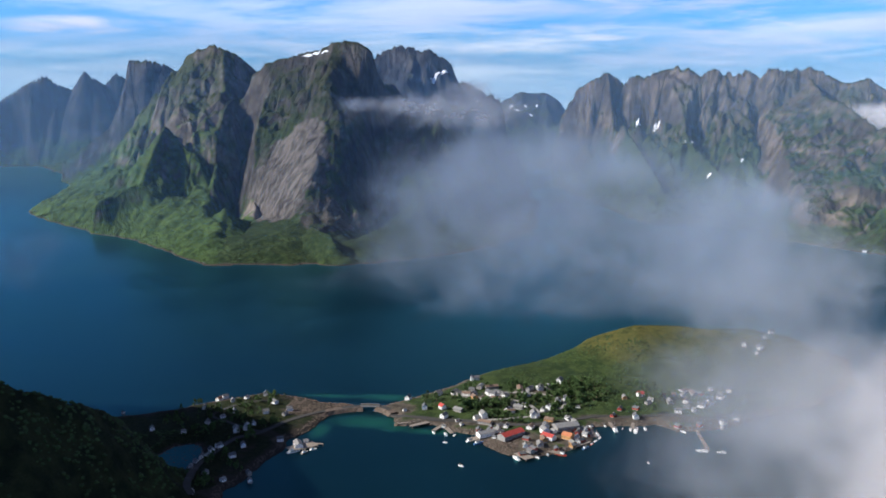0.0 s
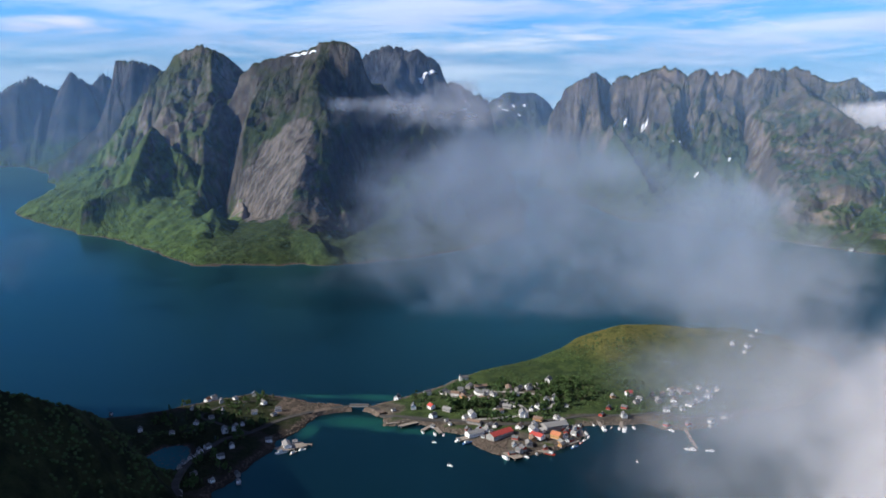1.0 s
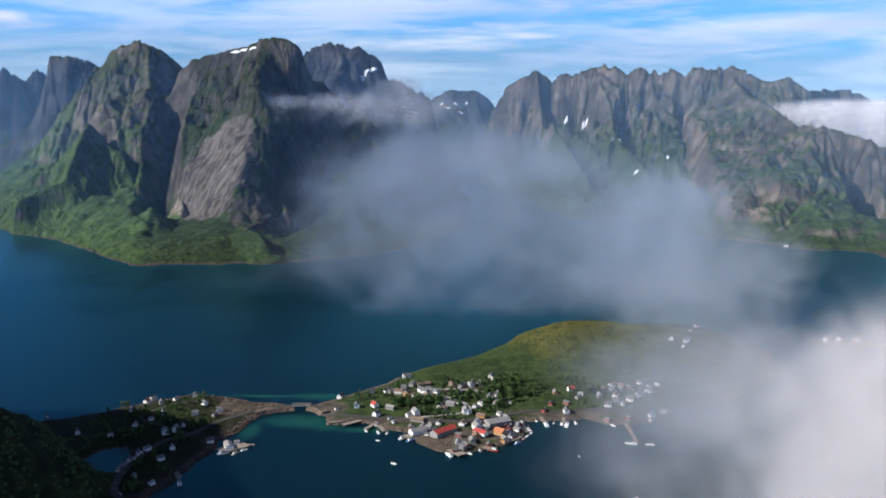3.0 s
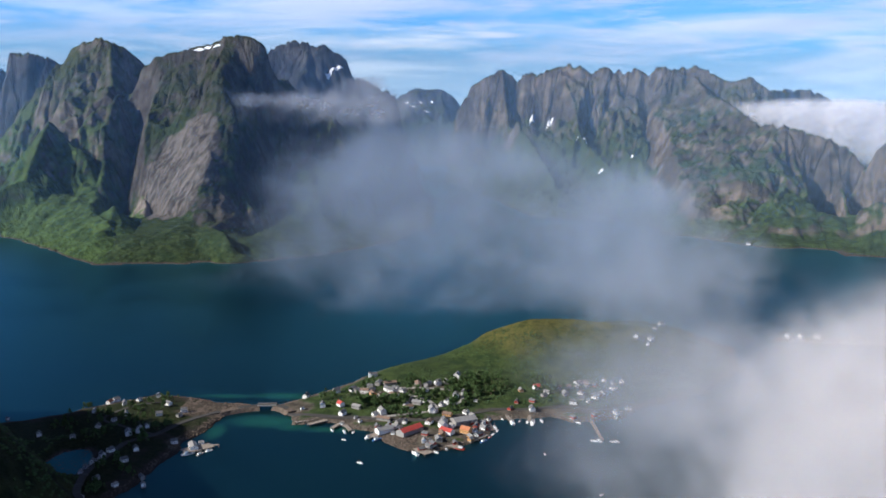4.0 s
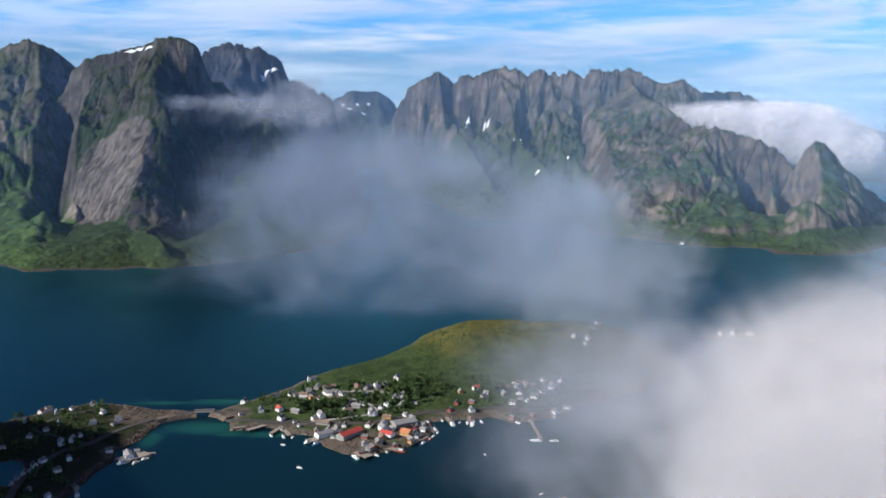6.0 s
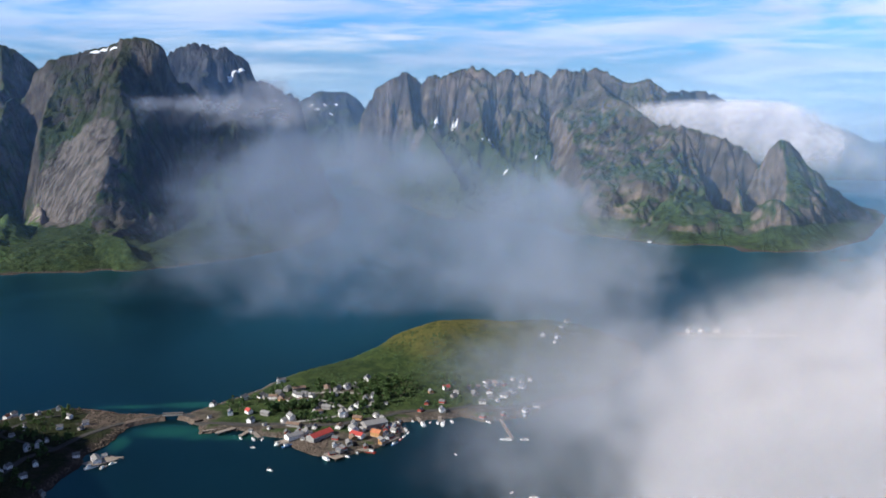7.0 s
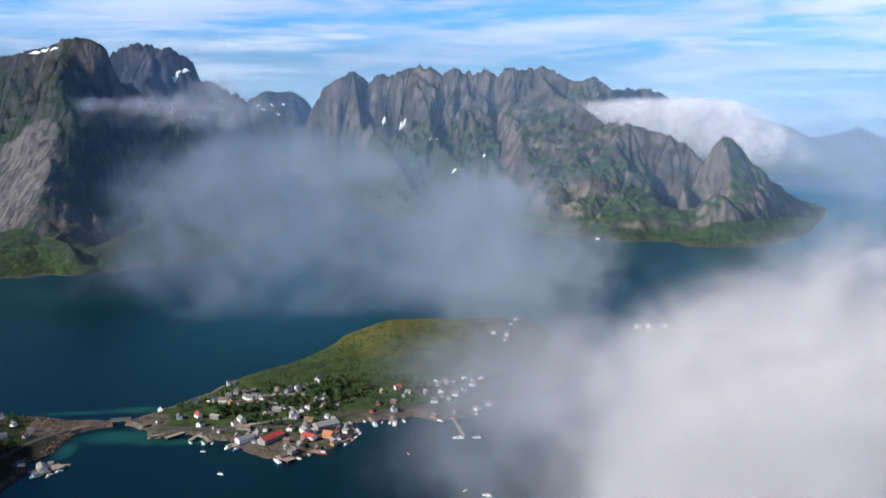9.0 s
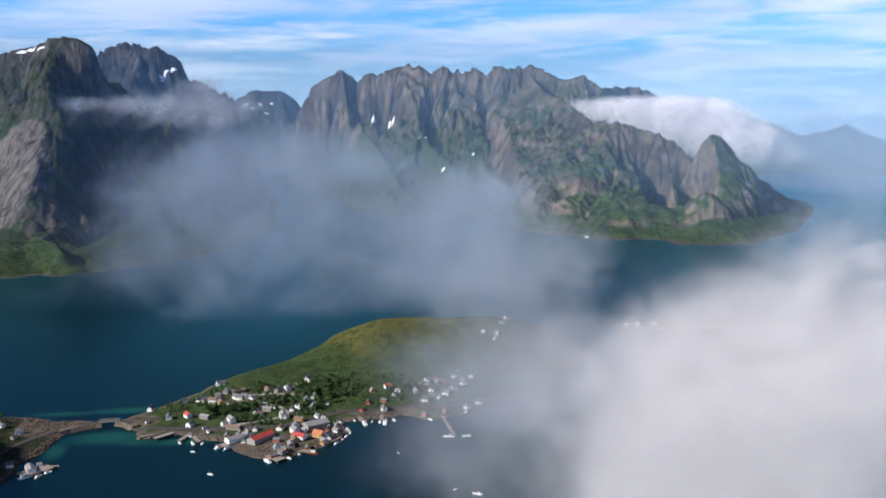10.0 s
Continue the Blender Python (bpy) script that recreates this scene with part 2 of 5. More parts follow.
def land_build(add, link):
    geo = add("NewGeometry")
    sep_p = add("SeparateXYZ")
    link(geo.outputs["Position"], sep_p.inputs[0])
    big, mid, fine = noise_node(add, link, 0.012, 5.0, 0.6), noise_node(add, link, 0.05, 5.0, 0.6), noise_node(add, link, 0.3, 4.0, 0.7)
    green = mixed(add, link, ramp(add, link, mid, 0.35, 0.65), (0.016, 0.031, 0.010), (0.042, 0.062, 0.017))
    heath = mixed(add, link, ramp(add, link, fine, 0.35, 0.7), (0.058, 0.062, 0.017), (0.108, 0.095, 0.028))
    up = math_node(add, link, "ADD", sep_p.outputs["Z"], math_node(add, link, "MULTIPLY", math_node(add, link, "SUBTRACT", big, 0.5), 70.0))
    color = mixed(add, link, ramp(add, link, up, 14.0, 44.0), green, heath)
    patch = noise_node(add, link, 0.085, 5.0, 0.62, distort=0.8)
    color = mixed(add, link, ramp(add, link, patch, 0.50, 0.64, 0.0, 0.7), color, (0.015, 0.028, 0.008))
    color = mixed(add, link, ramp(add, link, fine, 0.6, 0.75, 0.0, 0.55), color, (0.03, 0.05, 0.012))
    low = math_node(add, link, "ADD", sep_p.outputs["Z"], math_node(add, link, "MULTIPLY", math_node(add, link, "SUBTRACT", mid, 0.5), 5.0))
    color = mixed(add, link, ramp(add, link, low, 2.4, 4.8, 0.95, 0.0), color, mixed(add, link, ramp(add, link, fine, 0.35, 0.65), (0.05, 0.042, 0.034), (0.14, 0.118, 0.097)))
    # trodden gravel yards of the harbour: centre x, y, half widths
    for x, y, rx, ry in YARDS:
        dx = math_node(add, link, "DIVIDE", math_node(add, link, "SUBTRACT", sep_p.outputs["X"], x), rx)
        dy = math_node(add, link, "DIVIDE", math_node(add, link, "SUBTRACT", sep_p.outputs["Y"], y), ry)
        d = math_node(add, link, "ADD", math_node(add, link, "MULTIPLY", dx, dx), math_node(add, link, "MULTIPLY", dy, dy))
        d = math_node(add, link, "ADD", d, math_node(add, link, "MULTIPLY", math_node(add, link, "SUBTRACT", fine, 0.5), 1.6))
        color = mixed(add, link, ramp(add, link, d, 0.6, 1.1, 0.9, 0.0), color, mixed(add, link, ramp(add, link, mid, 0.35, 0.65), (0.040, 0.033, 0.027), (0.105, 0.087, 0.070)))
    return surface(add, link, color, 0.95, math_node(add, link, "ADD", fine, mid), 0.8, 1.5, spec=0.15)


M_LAND = material("village_land", land_build)


def shade_scrub_build(add, link):
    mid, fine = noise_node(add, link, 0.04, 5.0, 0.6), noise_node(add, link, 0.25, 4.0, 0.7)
    # scrub and soil colours lowered to deepen the shade on this hillside
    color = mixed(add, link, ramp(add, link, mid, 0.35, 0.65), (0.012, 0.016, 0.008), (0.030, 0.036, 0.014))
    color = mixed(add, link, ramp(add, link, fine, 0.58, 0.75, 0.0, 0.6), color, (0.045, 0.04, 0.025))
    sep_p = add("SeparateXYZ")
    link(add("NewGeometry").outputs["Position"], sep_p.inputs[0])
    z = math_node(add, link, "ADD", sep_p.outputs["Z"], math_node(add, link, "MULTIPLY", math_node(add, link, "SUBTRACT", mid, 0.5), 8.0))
    # the low ground is darkened for the same shade
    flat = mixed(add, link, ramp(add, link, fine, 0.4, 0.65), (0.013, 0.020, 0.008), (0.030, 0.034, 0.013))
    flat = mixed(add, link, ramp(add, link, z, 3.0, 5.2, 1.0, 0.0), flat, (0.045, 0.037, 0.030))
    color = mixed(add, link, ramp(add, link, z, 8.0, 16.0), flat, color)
    # bare tidal rock and gravel where the isthmus narrows: centre x, y, half widths
    for x, y, rx, ry in ((-312, 1200, 46, 22), (-330, 1172, 34, 16), (-318, 1075, 26, 20)):
        dx = math_node(add, link, "DIVIDE", math_node(add, link, "SUBTRACT", sep_p.outputs["X"], x), rx)
        dy = math_node(add, link, "DIVIDE", math_node(add, link, "SUBTRACT", sep_p.outputs["Y"], y), ry)
        d = math_node(add, link, "ADD", math_node(add, link, "MULTIPLY", dx, dx), math_node(add, link, "MULTIPLY", dy, dy))
        d = math_node(add, link, "ADD", d, math_node(add, link, "MULTIPLY", math_node(add, link, "SUBTRACT", mid, 0.5), 2.4))
        color = mixed(add, link, ramp(add, link, d, 0.5, 1.2, 0.9, 0.0), color, mixed(add, link, ramp(add, link, fine, 0.35, 0.65), (0.040, 0.032, 0.025), (0.115, 0.092, 0.072)))
    return surface(add, link, color, 0.95, math_node(add, link, "ADD", fine, mid), 1.0, 4.0, spec=0.1)


M_SHADE_SCRUB = material("dark_scrub", shade_scrub_build)


def water_build(add, link):
    geo = add("NewGeometry")
    sep_p = add("SeparateXYZ")
    link(geo.outputs["Position"], sep_p.inputs[0])
    big = noise_node(add, link, 0.004, 4.0, 0.5)
    mid = noise_node(add, link, 0.02, 4.0, 0.6)
    deep = mixed(add, link, ramp(add, link, big, 0.35, 0.65), (0.0003, 0.0031, 0.0047), (0.0004, 0.0046, 0.0066))
    # sandy shoals by the causeway and round the islets: centre x, y, half widths
    shoal = None
    for x, y, rx, ry in SHOALS:
        dx = math_node(add, link, "DIVIDE", math_node(add, link, "SUBTRACT", sep_p.outputs["X"], x), rx)
        dy = math_node(add, link, "DIVIDE", math_node(add, link, "SUBTRACT", sep_p.outputs["Y"], y), ry)
        d = math_node(add, link, "ADD", math_node(add, link, "MULTIPLY", dx, dx), math_node(add, link, "MULTIPLY", dy, dy))
        d = math_node(add, link, "ADD", d, math_node(add, link, "MULTIPLY", math_node(add, link, "SUBTRACT", mid, 0.5), 1.6))
        v = ramp(add, link, d, -0.7, 1.7, 1.0, 0.0)
        shoal = v if shoal is None else math_node(add, link, "MAXIMUM", shoal, v)
    color = mixed(add, link, shoal, deep, (0.009, 0.058, 0.031))
    body, gloss, edge, out = add("BsdfDiffuse"), add("BsdfGlossy"), add("Fresnel"), add("MixShader")
    link(color, body.inputs["Color"])
    gloss.inputs["Color"].default_value = (0.28, 0.81, 0.93, 1)
    link(ramp(add, link, math_node(add, link, "ADD", math_node(add, link, "MULTIPLY", big, 0.6), math_node(add, link, "MULTIPLY", mid, 0.4)), 0.35, 0.65, 0.29, 0.35), gloss.inputs["Roughness"])
    edge.inputs["IOR"].default_value = 1.33
    link(math_node(add, link, "MULTIPLY", edge.outputs[0], 1.0), out.inputs[0])
    link(body.outputs[0], out.inputs[1])
    link(gloss.outputs[0], out.inputs[2])
    return out.outputs[0]


SHOALS = [(-248, 1158, 48, 24), (-245, 1256, 44, 13), (-300, 1122, 12, 26), (1060, 2215, 44, 24), (-320, 1252, 40, 8), (-170, 1135, 40, 10), (-215, 1140, 22, 14)]
M_WATER = material("fjord_water", water_build)


def mist(name, density, scale, tint, lo=0.1, hi=1.0, rag=1.5, swirl=0.5):
    """Thin drifting vapour: a shell that lets most light through and scatters the rest both ways."""
    def build(add, link):
        n = noise_node(add, link, scale, 5.0, 0.6, (1.0, 1.0, 1.15), distort=swirl)
        curl = noise_node(add, link, 3.1 * scale, 4.0, 0.65, (1.0, 0.6, 1.3), distort=1.5 * swirl)
        n = math_node(add, link, "ADD", math_node(add, link, "MULTIPLY", n, 0.68), math_node(add, link, "MULTIPLY", curl, 0.32))
        core = add("Attribute")
        core.attribute_name = "core"
        thick = math_node(add, link, "ADD", core.outputs["Fac"], math_node(add, link, "MULTIPLY", math_node(add, link, "SUBTRACT", n, 0.5), rag))
        alpha = math_node(add, link, "MULTIPLY", ramp(add, link, thick, lo, hi, 0.0, density), ramp(add, link, core.outputs["Fac"], 0.0, 0.5))
        dif, tra, clear, both, out = add("BsdfDiffuse"), add("BsdfTranslucent"), add("BsdfTransparent"), add("MixShader"), add("MixShader")
        dif.inputs["Color"].default_value = tra.inputs["Color"].default_value = (*tint, 1)
        both.inputs[0].default_value = 0.5
        link(dif.outputs[0], both.inputs[1])
        link(tra.outputs[0], both.inputs[2])
        link(alpha, out.inputs[0])
        link(clear.outputs[0], out.inputs[1])
        link(both.outputs[0], out.inputs[2])
        return out.outputs[0]
    return material(name, build)


def paint(name, color, vary=0.12, rough=0.75, scale=0.6):
    def build(add, link):
        n = noise_node(add, link, scale, 4.0, 0.6)
        return surface(add, link, mixed(add, link, ramp(add, link, n, 0.3, 0.7), tuple(c * (1 - vary) for c in color), tuple(min(1.0, c * (1 + vary)) for c in color)), rough, n, 0.2, 0.1)
    return material(name, build)


M_WHITE = paint("white_boards", (0.76, 0.75, 0.73))
M_RED = paint("red_boards", (0.33, 0.045, 0.028))
M_YELLOW = paint("ochre_boards", (0.46, 0.25, 0.10))
M_GREYWALL = paint("grey_boards", (0.25, 0.24, 0.23))
M_SLATE = paint("dark_slate", (0.11, 0.11, 0.115), 0.25)
M_BROWNROOF = paint("brown_roof", (0.17, 0.115, 0.085), 0.25)
M_REDROOF = paint("red_roof", (0.34, 0.050, 0.040), 0.25)
M_ORANGEROOF = paint("orange_roof", (0.40, 0.15, 0.070), 0.2)
M_GREYROOF = paint("grey_roof", (0.20, 0.195, 0.19), 0.2)
M_GLASS = paint("dark_window", (0.03, 0.035, 0.045), 0.1, 0.2)
M_TIMBER = paint("weathered_timber", (0.23, 0.195, 0.16), 0.25)
M_ROAD = paint("asphalt", (0.045, 0.042, 0.039), 0.15, 0.9)
M_CONCRETE = paint("concrete", (0.25, 0.235, 0.215), 0.15, 0.9)
M_SNOW = paint("old_snow", (0.86, 0.87, 0.90), 0.06, 0.8, 0.05)
M_STONE = paint("shore_stone", (0.098, 0.074, 0.058), 0.35, 0.95, 0.3)
M_LEAF = paint("birch_leaves", (0.060, 0.102, 0.031), 0.45, 0.9, 0.4)
M_BUSH = paint("bushes", (0.034, 0.058, 0.017), 0.35, 0.9, 0.2)
M_BARK = paint("bark", (0.12, 0.09, 0.07), 0.3, 0.9, 2.0)

# ---------------------------------------------------------------- terrain shapes


def mesh_of(name, verts, faces, mat, smooth=True):
    me = bpy.data.meshes.new(name)
    me.from_pydata(verts, [], faces)
    me.update()
    if smooth:
        me.polygons.foreach_set("use_smooth", [True] * len(me.polygons))
    me.materials.append(mat)
    return me


# >>> shapes
def lattice(ix, iy, seed):
    h = (ix.astype(np.int64) * 374761393 + iy.astype(np.int64) * 668265263 + seed * 1274126177) & 0xFFFFFFFF
    h = ((h ^ (h >> 13)) * 1103515245) & 0xFFFFFFFF
    return ((h ^ (h >> 16)) & 0xFFFF) / 65535.0 * 2 * np.pi


def perlin(x, y, seed=0):
    ix, iy = np.floor(x).astype(np.int64), np.floor(y).astype(np.int64)
    fx, fy = x - ix, y - iy
    u, v = fx * fx * fx * (fx * (fx * 6 - 15) + 10), fy * fy * fy * (fy * (fy * 6 - 15) + 10)

    def corner(dx, dy):
        a = lattice(ix + dx, iy + dy, seed)
        return np.cos(a) * (fx - dx) + np.sin(a) * (fy - dy)
    return (corner(0, 0) * (1 - u) + corner(1, 0) * u) * (1 - v) + (corner(0, 1) * (1 - u) + corner(1, 1) * u) * v


def fbm(x, y, size, octaves, seed=0, gain=0.5, ridged=False):
    total, amp, norm = 0.0, 1.0, 0.0
    for k in range(octaves):
        n = perlin(x / size + 17.3 * k, y / size - 9.1 * k, seed + k)
        total = total + amp * ((1 - 2 * np.abs(n) * 1.4) if ridged else n * 1.4)
        norm, amp, size = norm + amp, amp * gain, size / 2.1
    return total / norm


def facets(x, y, size, seed=0):
    """Broken planes that meet in sharp edges, from -1 to 1."""
    u, v = (x + 0.577 * y) / size, 1.155 * y / size
    iu, iv = np.floor(u).astype(np.int64), np.floor(v).astype(np.int64)
    fu, fv = u - iu, v - iv

    def at(du, dv):
        return lattice(iu + du, iv + dv, seed) / np.pi - 1
    low = at(0, 0) * (1 - np.maximum(fu, fv)) + at(1, 1) * np.minimum(fu, fv)
    return low + np.where(fu > fv, at(1, 0) * (fu - fv), at(0, 1) * (fv - fu))


def to_line(x, y, line, closed=False):
    """Distance to a polyline of (x, y) or (x, y, z), and the z there."""
    best, zed = np.full(x.shape, 1e9), np.zeros(x.shape)
    pts = list(line) + ([line[0]] if closed else [])
    for a, b in zip(pts, pts[1:]):
        dx, dy = b[0] - a[0], b[1] - a[1]
        t = np.clip(((x - a[0]) * dx + (y - a[1]) * dy) / (dx * dx + dy * dy + 1e-9), 0, 1)
        d = np.hypot(x - a[0] - t * dx, y - a[1] - t * dy)
        near = d < best
        best = np.where(near, d, best)
        if len(a) > 2:
            zed = np.where(near, a[2] + t * (b[2] - a[2]), zed)
    return best, zed


def inside(x, y, poly):
    r = np.zeros(x.shape, bool)
    for a, b in zip(poly, list(poly[1:]) + [poly[0]]):
        cross = (a[1] > y) != (b[1] > y)
        r ^= cross & (x < (b[0] - a[0]) * (y - a[1]) / (b[1] - a[1] + 1e-12) + a[0])
    return r


def shore_distance(x, y, poly):
    d, _ = to_line(x, y, poly, True)
    return np.where(inside(x, y, poly), d, -d)


def profile(u, foot, share, power):
    """From the shore (0) to the ridge (1): a gentle apron up to foot, then the rock face."""
    u = np.clip(u, 0, 1)
    return np.where(u < foot, share * (u / foot) ** 0.9, share + (1 - share) * (np.clip(u - foot, 0, 1) / (1 - foot)) ** power)


def along(x, y, line):
    """Distance to a ridge line, its height there and the way along it."""
    best, zed, way, gone = np.full(x.shape, 1e9), np.zeros(x.shape), np.zeros(x.shape), 0.0
    for a, b in zip(line, line[1:]):
        dx, dy = b[0] - a[0], b[1] - a[1]
        t = np.clip(((x - a[0]) * dx + (y - a[1]) * dy) / (dx * dx + dy * dy + 1e-9), 0, 1)
        d = np.hypot(x - a[0] - t * dx, y - a[1] - t * dy)
        near = d < best
        best, zed = np.where(near, d, best), np.where(near, a[2] + t * (b[2] - a[2]), zed)
        way = np.where(near, gone + t * math.hypot(dx, dy), way)
        gone += math.hypot(dx, dy)
    return best, zed, way


def mountain_height(x, y, shore, ridges, foot=0.42, share=0.12, power=0.9, rough=1.0, seed=1, gully=140.0, carve=45.0, jag=16.0, spur=0.85, valleys=(), slabs=(), sharp=14.0, fan=0.0, grit=1.0, broken=0.4, crags=22.0):
    ds = shore_distance(x + 14 * fbm(x, y, 70, 4, seed + 60), y + 14 * fbm(x, y, 70, 4, seed + 70), shore)
    dsp = np.maximum(ds, 0)
    h = np.full(x.shape, -1e3)
    wx, wy = x + 30 * rough * fbm(x, y, 150, 3, seed + 40), y + 30 * rough * fbm(x, y, 150, 3, seed + 50)
    even = np.ones(x.shape)
    for sx, sy, rx, ry in slabs:
        even = even * np.clip(((x - sx) / rx) ** 2 + ((y - sy) / ry) ** 2 - 0.35, 0.25, 1)
    foot = np.clip(foot + 0.22 * even * fbm(x, y, 240, 4, seed + 33), 0.08, 0.85)
    for k, line in enumerate(ridges):
        d0, z0, _ = along(x, y, line)
        dw, zw, sw = along(wx, wy, line)
        near = np.clip(d0 / 50, 0, 1) * even
        d, z = d0 * (1 - near) + dw * near, z0 * (1 - near) + zw * near
        rib = fbm(sw + fan * dw * fbm(sw, dw * 0.4, 420, 2, seed + 44), dw * 0.3, gully, 5, seed + 3 * k, 0.6, True)
        rib = rib * (1 - broken) + broken * fbm(wx, wy, 0.9 * gully, 5, seed + 55, 0.58, True)
        crack = 0.55 * facets(sw + 9 * fbm(x, y, 40, 2, seed + 57), dw * 0.40, 62, seed + 5 * k) + 0.45 * facets(sw, dw * 0.55, 25, seed + 31 + k)
        d = np.maximum(d * (1 - 0.42 * rough * rib * near) + crags * near * crack, 0)
        u = dsp / (dsp + np.maximum(d - 2, 0) + 1e-6)
        crag = (jag if k == 0 else 0.4 * jag) * (0.85 + 1.2 * fbm(sw, sw * 0 + 7.7, 230, 2, seed + 85 + k)) * (0.75 * (fbm(sw, sw * 0 + 3.3, 46, 4, seed + 80 + k, 0.62, True) - 0.25) + 0.4 * fbm(x, y, 16, 2, seed + 90)) * (1 - np.clip(d0 / 70, 0, 1))
        v = z * profile(u, foot, share, power)
        if k and spur:
            v = np.minimum(v, z - spur * d * (1 - 0.25 * rib))
        v = v - sharp * (1 - np.exp(-d0 / 40))
        v = v + crag - carve * near * np.clip(v / 200, 0, 1) * (0.45 - 0.55 * rib)
        h = np.maximum(h, v)
    for line, depth, width in valleys:
        d, _ = to_line(x + 12 * fbm(x, y, 60, 3, seed + 5), y, line)
        crest, _ = to_line(x, y, ridges[0])
        h = h - depth * np.maximum(0, 1 - d / width) * np.clip((crest - 8) / 70, 0, 1) * np.clip((h - 20) / 130, 0, 1)
    body = np.clip(h / 140, 0, 1)
    for sx, sy, rx, ry in slabs:
        body = body * np.clip(((x - sx) / rx) ** 2 + ((y - sy) / ry) ** 2 - 0.35, 0.05, 1)
    crest, _ = to_line(x, y, ridges[0])
    h = h + grit * rough * (0.06 + 0.94 * body) * np.clip(crest / 60, 0.15, 1) * np.clip(dsp / 60, 0, 1) * (14 * fbm(wx, wy, 70, 4, seed + 9, 0.6, True) + 7 * fbm(x, y, 22, 3, seed + 12, 0.6, True) * (0.5 + 0.7 * fbm(x, y, 120, 2, seed + 14)))
    for sx, sy, rx, ry in slabs:
        on = np.clip(1.3 - ((x - sx) / rx) ** 2 - ((y - sy) / ry) ** 2, 0, 1) * np.clip((h - 30) / 60, 0, 1)
        h = h + on * (9 * fbm(0.75 * x - 0.66 * y, 0.10 * (0.66 * x + 0.75 * y), 38, 4, seed + 95, 0.6, True) + 4 * fbm(x, y, 60, 2, seed + 97))
    return np.where(ds > 0, h + 1.0, np.maximum(-6, ds * 0.3))


def erode(h, step, hold, rounds=5, strength=0.03):
    """Running water cuts gullies; hold (0 to 1) keeps the crests."""
    ny, nx = h.shape
    idx = np.arange(ny * nx).reshape(ny, nx)
    for _ in range(rounds):
        best, rec = np.zeros(h.shape), idx.copy()
        dist = np.full(h.shape, step)
        for dy in (-1, 0, 1):
            for dx in (-1, 0, 1):
                if dx or dy:
                    w = step * math.hypot(dx, dy)
                    a = (slice(max(0, -dy), ny - max(0, dy)), slice(max(0, -dx), nx - max(0, dx)))
                    b = (slice(max(0, dy), ny - max(0, -dy)), slice(max(0, dx), nx - max(0, -dx)))
                    drop = (h[a] - h[b]) / w
                    more = drop > best[a]
                    best[a] = np.where(more, drop, best[a])
                    rec[a] = np.where(more, idx[b], rec[a])
                    dist[a] = np.where(more, w, dist[a])
        order = np.argsort(h, axis=None)
        rl, area = rec.ravel().tolist(), [1.0] * (ny * nx)
        for i in order[::-1].tolist():
            r = rl[i]
            if r != i:
                area[r] += area[i]
        cut = (strength * hold * np.minimum(np.array(area).reshape(ny, nx), 2500) ** 0.5 * (4.0 / step) * step / dist).ravel().tolist()
        flat = h.ravel().tolist()
        for i in order.tolist():
            r = rl[i]
            if r != i and flat[i] > 0:
                flat[i] = (flat[i] + cut[i] * flat[r]) / (1 + cut[i])
        h = np.array(flat).reshape(ny, nx)
        soft = h.copy()
        soft[1:-1, 1:-1] = 0.5 * h[1:-1, 1:-1] + 0.125 * (h[2:, 1:-1] + h[:-2, 1:-1] + h[1:-1, 2:] + h[1:-1, :-2])
        h = h + (soft - h) * 0.12 * hold
    return h


WEST_SHORE = [(-3500, 4000), (-2800, 4400), (-2560, 4420), (-2439, 4266), (-2180, 3987), (-1823, 3447), (-1743, 3068), (-1703, 2895), (-1595, 2765), (-1440, 2625), (-1268, 2502),
              (-1119, 2385), (-887, 2142), (-833, 2088), (-634, 2090), (-431, 2143), (-292, 2231), (-157, 2430), (-60, 2700), (-100, 3200),
              (-200, 3900), (-300, 4600), (-600, 5200), (-3500, 5200)]
EAST_SHORE = [(115, 2800), (270, 2801), (394, 2717), (425, 2631), (564, 2500), (656, 2401), (734, 2373), (862, 2331), (944, 2320), (1050, 2330),
              (1250, 2500), (1456, 2816), (1600, 3100), (1500, 3900), (1200, 4600), (-150, 4600), (-150, 4000), (0, 3300)]
NEAR_SHORE = [(-850, 1165), (-700, 1120), (-600, 1120), (-536, 1147), (-507, 1166), (-463, 1207), (-408, 1250), (-349, 1236), (-318, 1222), (-284, 1219), (-268, 1207), (-274, 1193), (-301, 1182), (-307, 1156),
              (-313, 1115), (-330, 1085), (-325, 1049), (-336, 1022), (-339, 974), (-353, 935), (-347, 895), (-360, 800), (-350, 600), (-300, 300),
              (-300, -300), (-1500, -300), (-1500, 1150), (-1000, 1165)]
REINE_SHORE = [(-247, 1212), (-246, 1200), (-224, 1186), (-214, 1148), (-167, 1160), (-143, 1140), (-116, 1130), (-99, 1097), (-78, 1077), (-49, 1065), (-9, 1091),
               (19, 1122), (23, 1179), (50, 1183), (98, 1195), (122, 1173), (184, 1191), (224, 1237), (300, 1290), (380, 1400), (400, 1520),
               (340, 1640), (280, 1690), (180, 1670), (60, 1600), (-20, 1500), (-49, 1452), (-126, 1378), (-178, 1293), (-222, 1244)]
GULLIES_WEST = [([(-997, 3060), (-980, 2930), (-960, 2760), (-935, 2640), (-894, 2480)], 165, 62), ([(-1142, 2720), (-1079, 2638)], 25, 40), ([(-560, 2860), (-535, 2700), (-530, 2500), (-560, 2380)], 150, 150)]
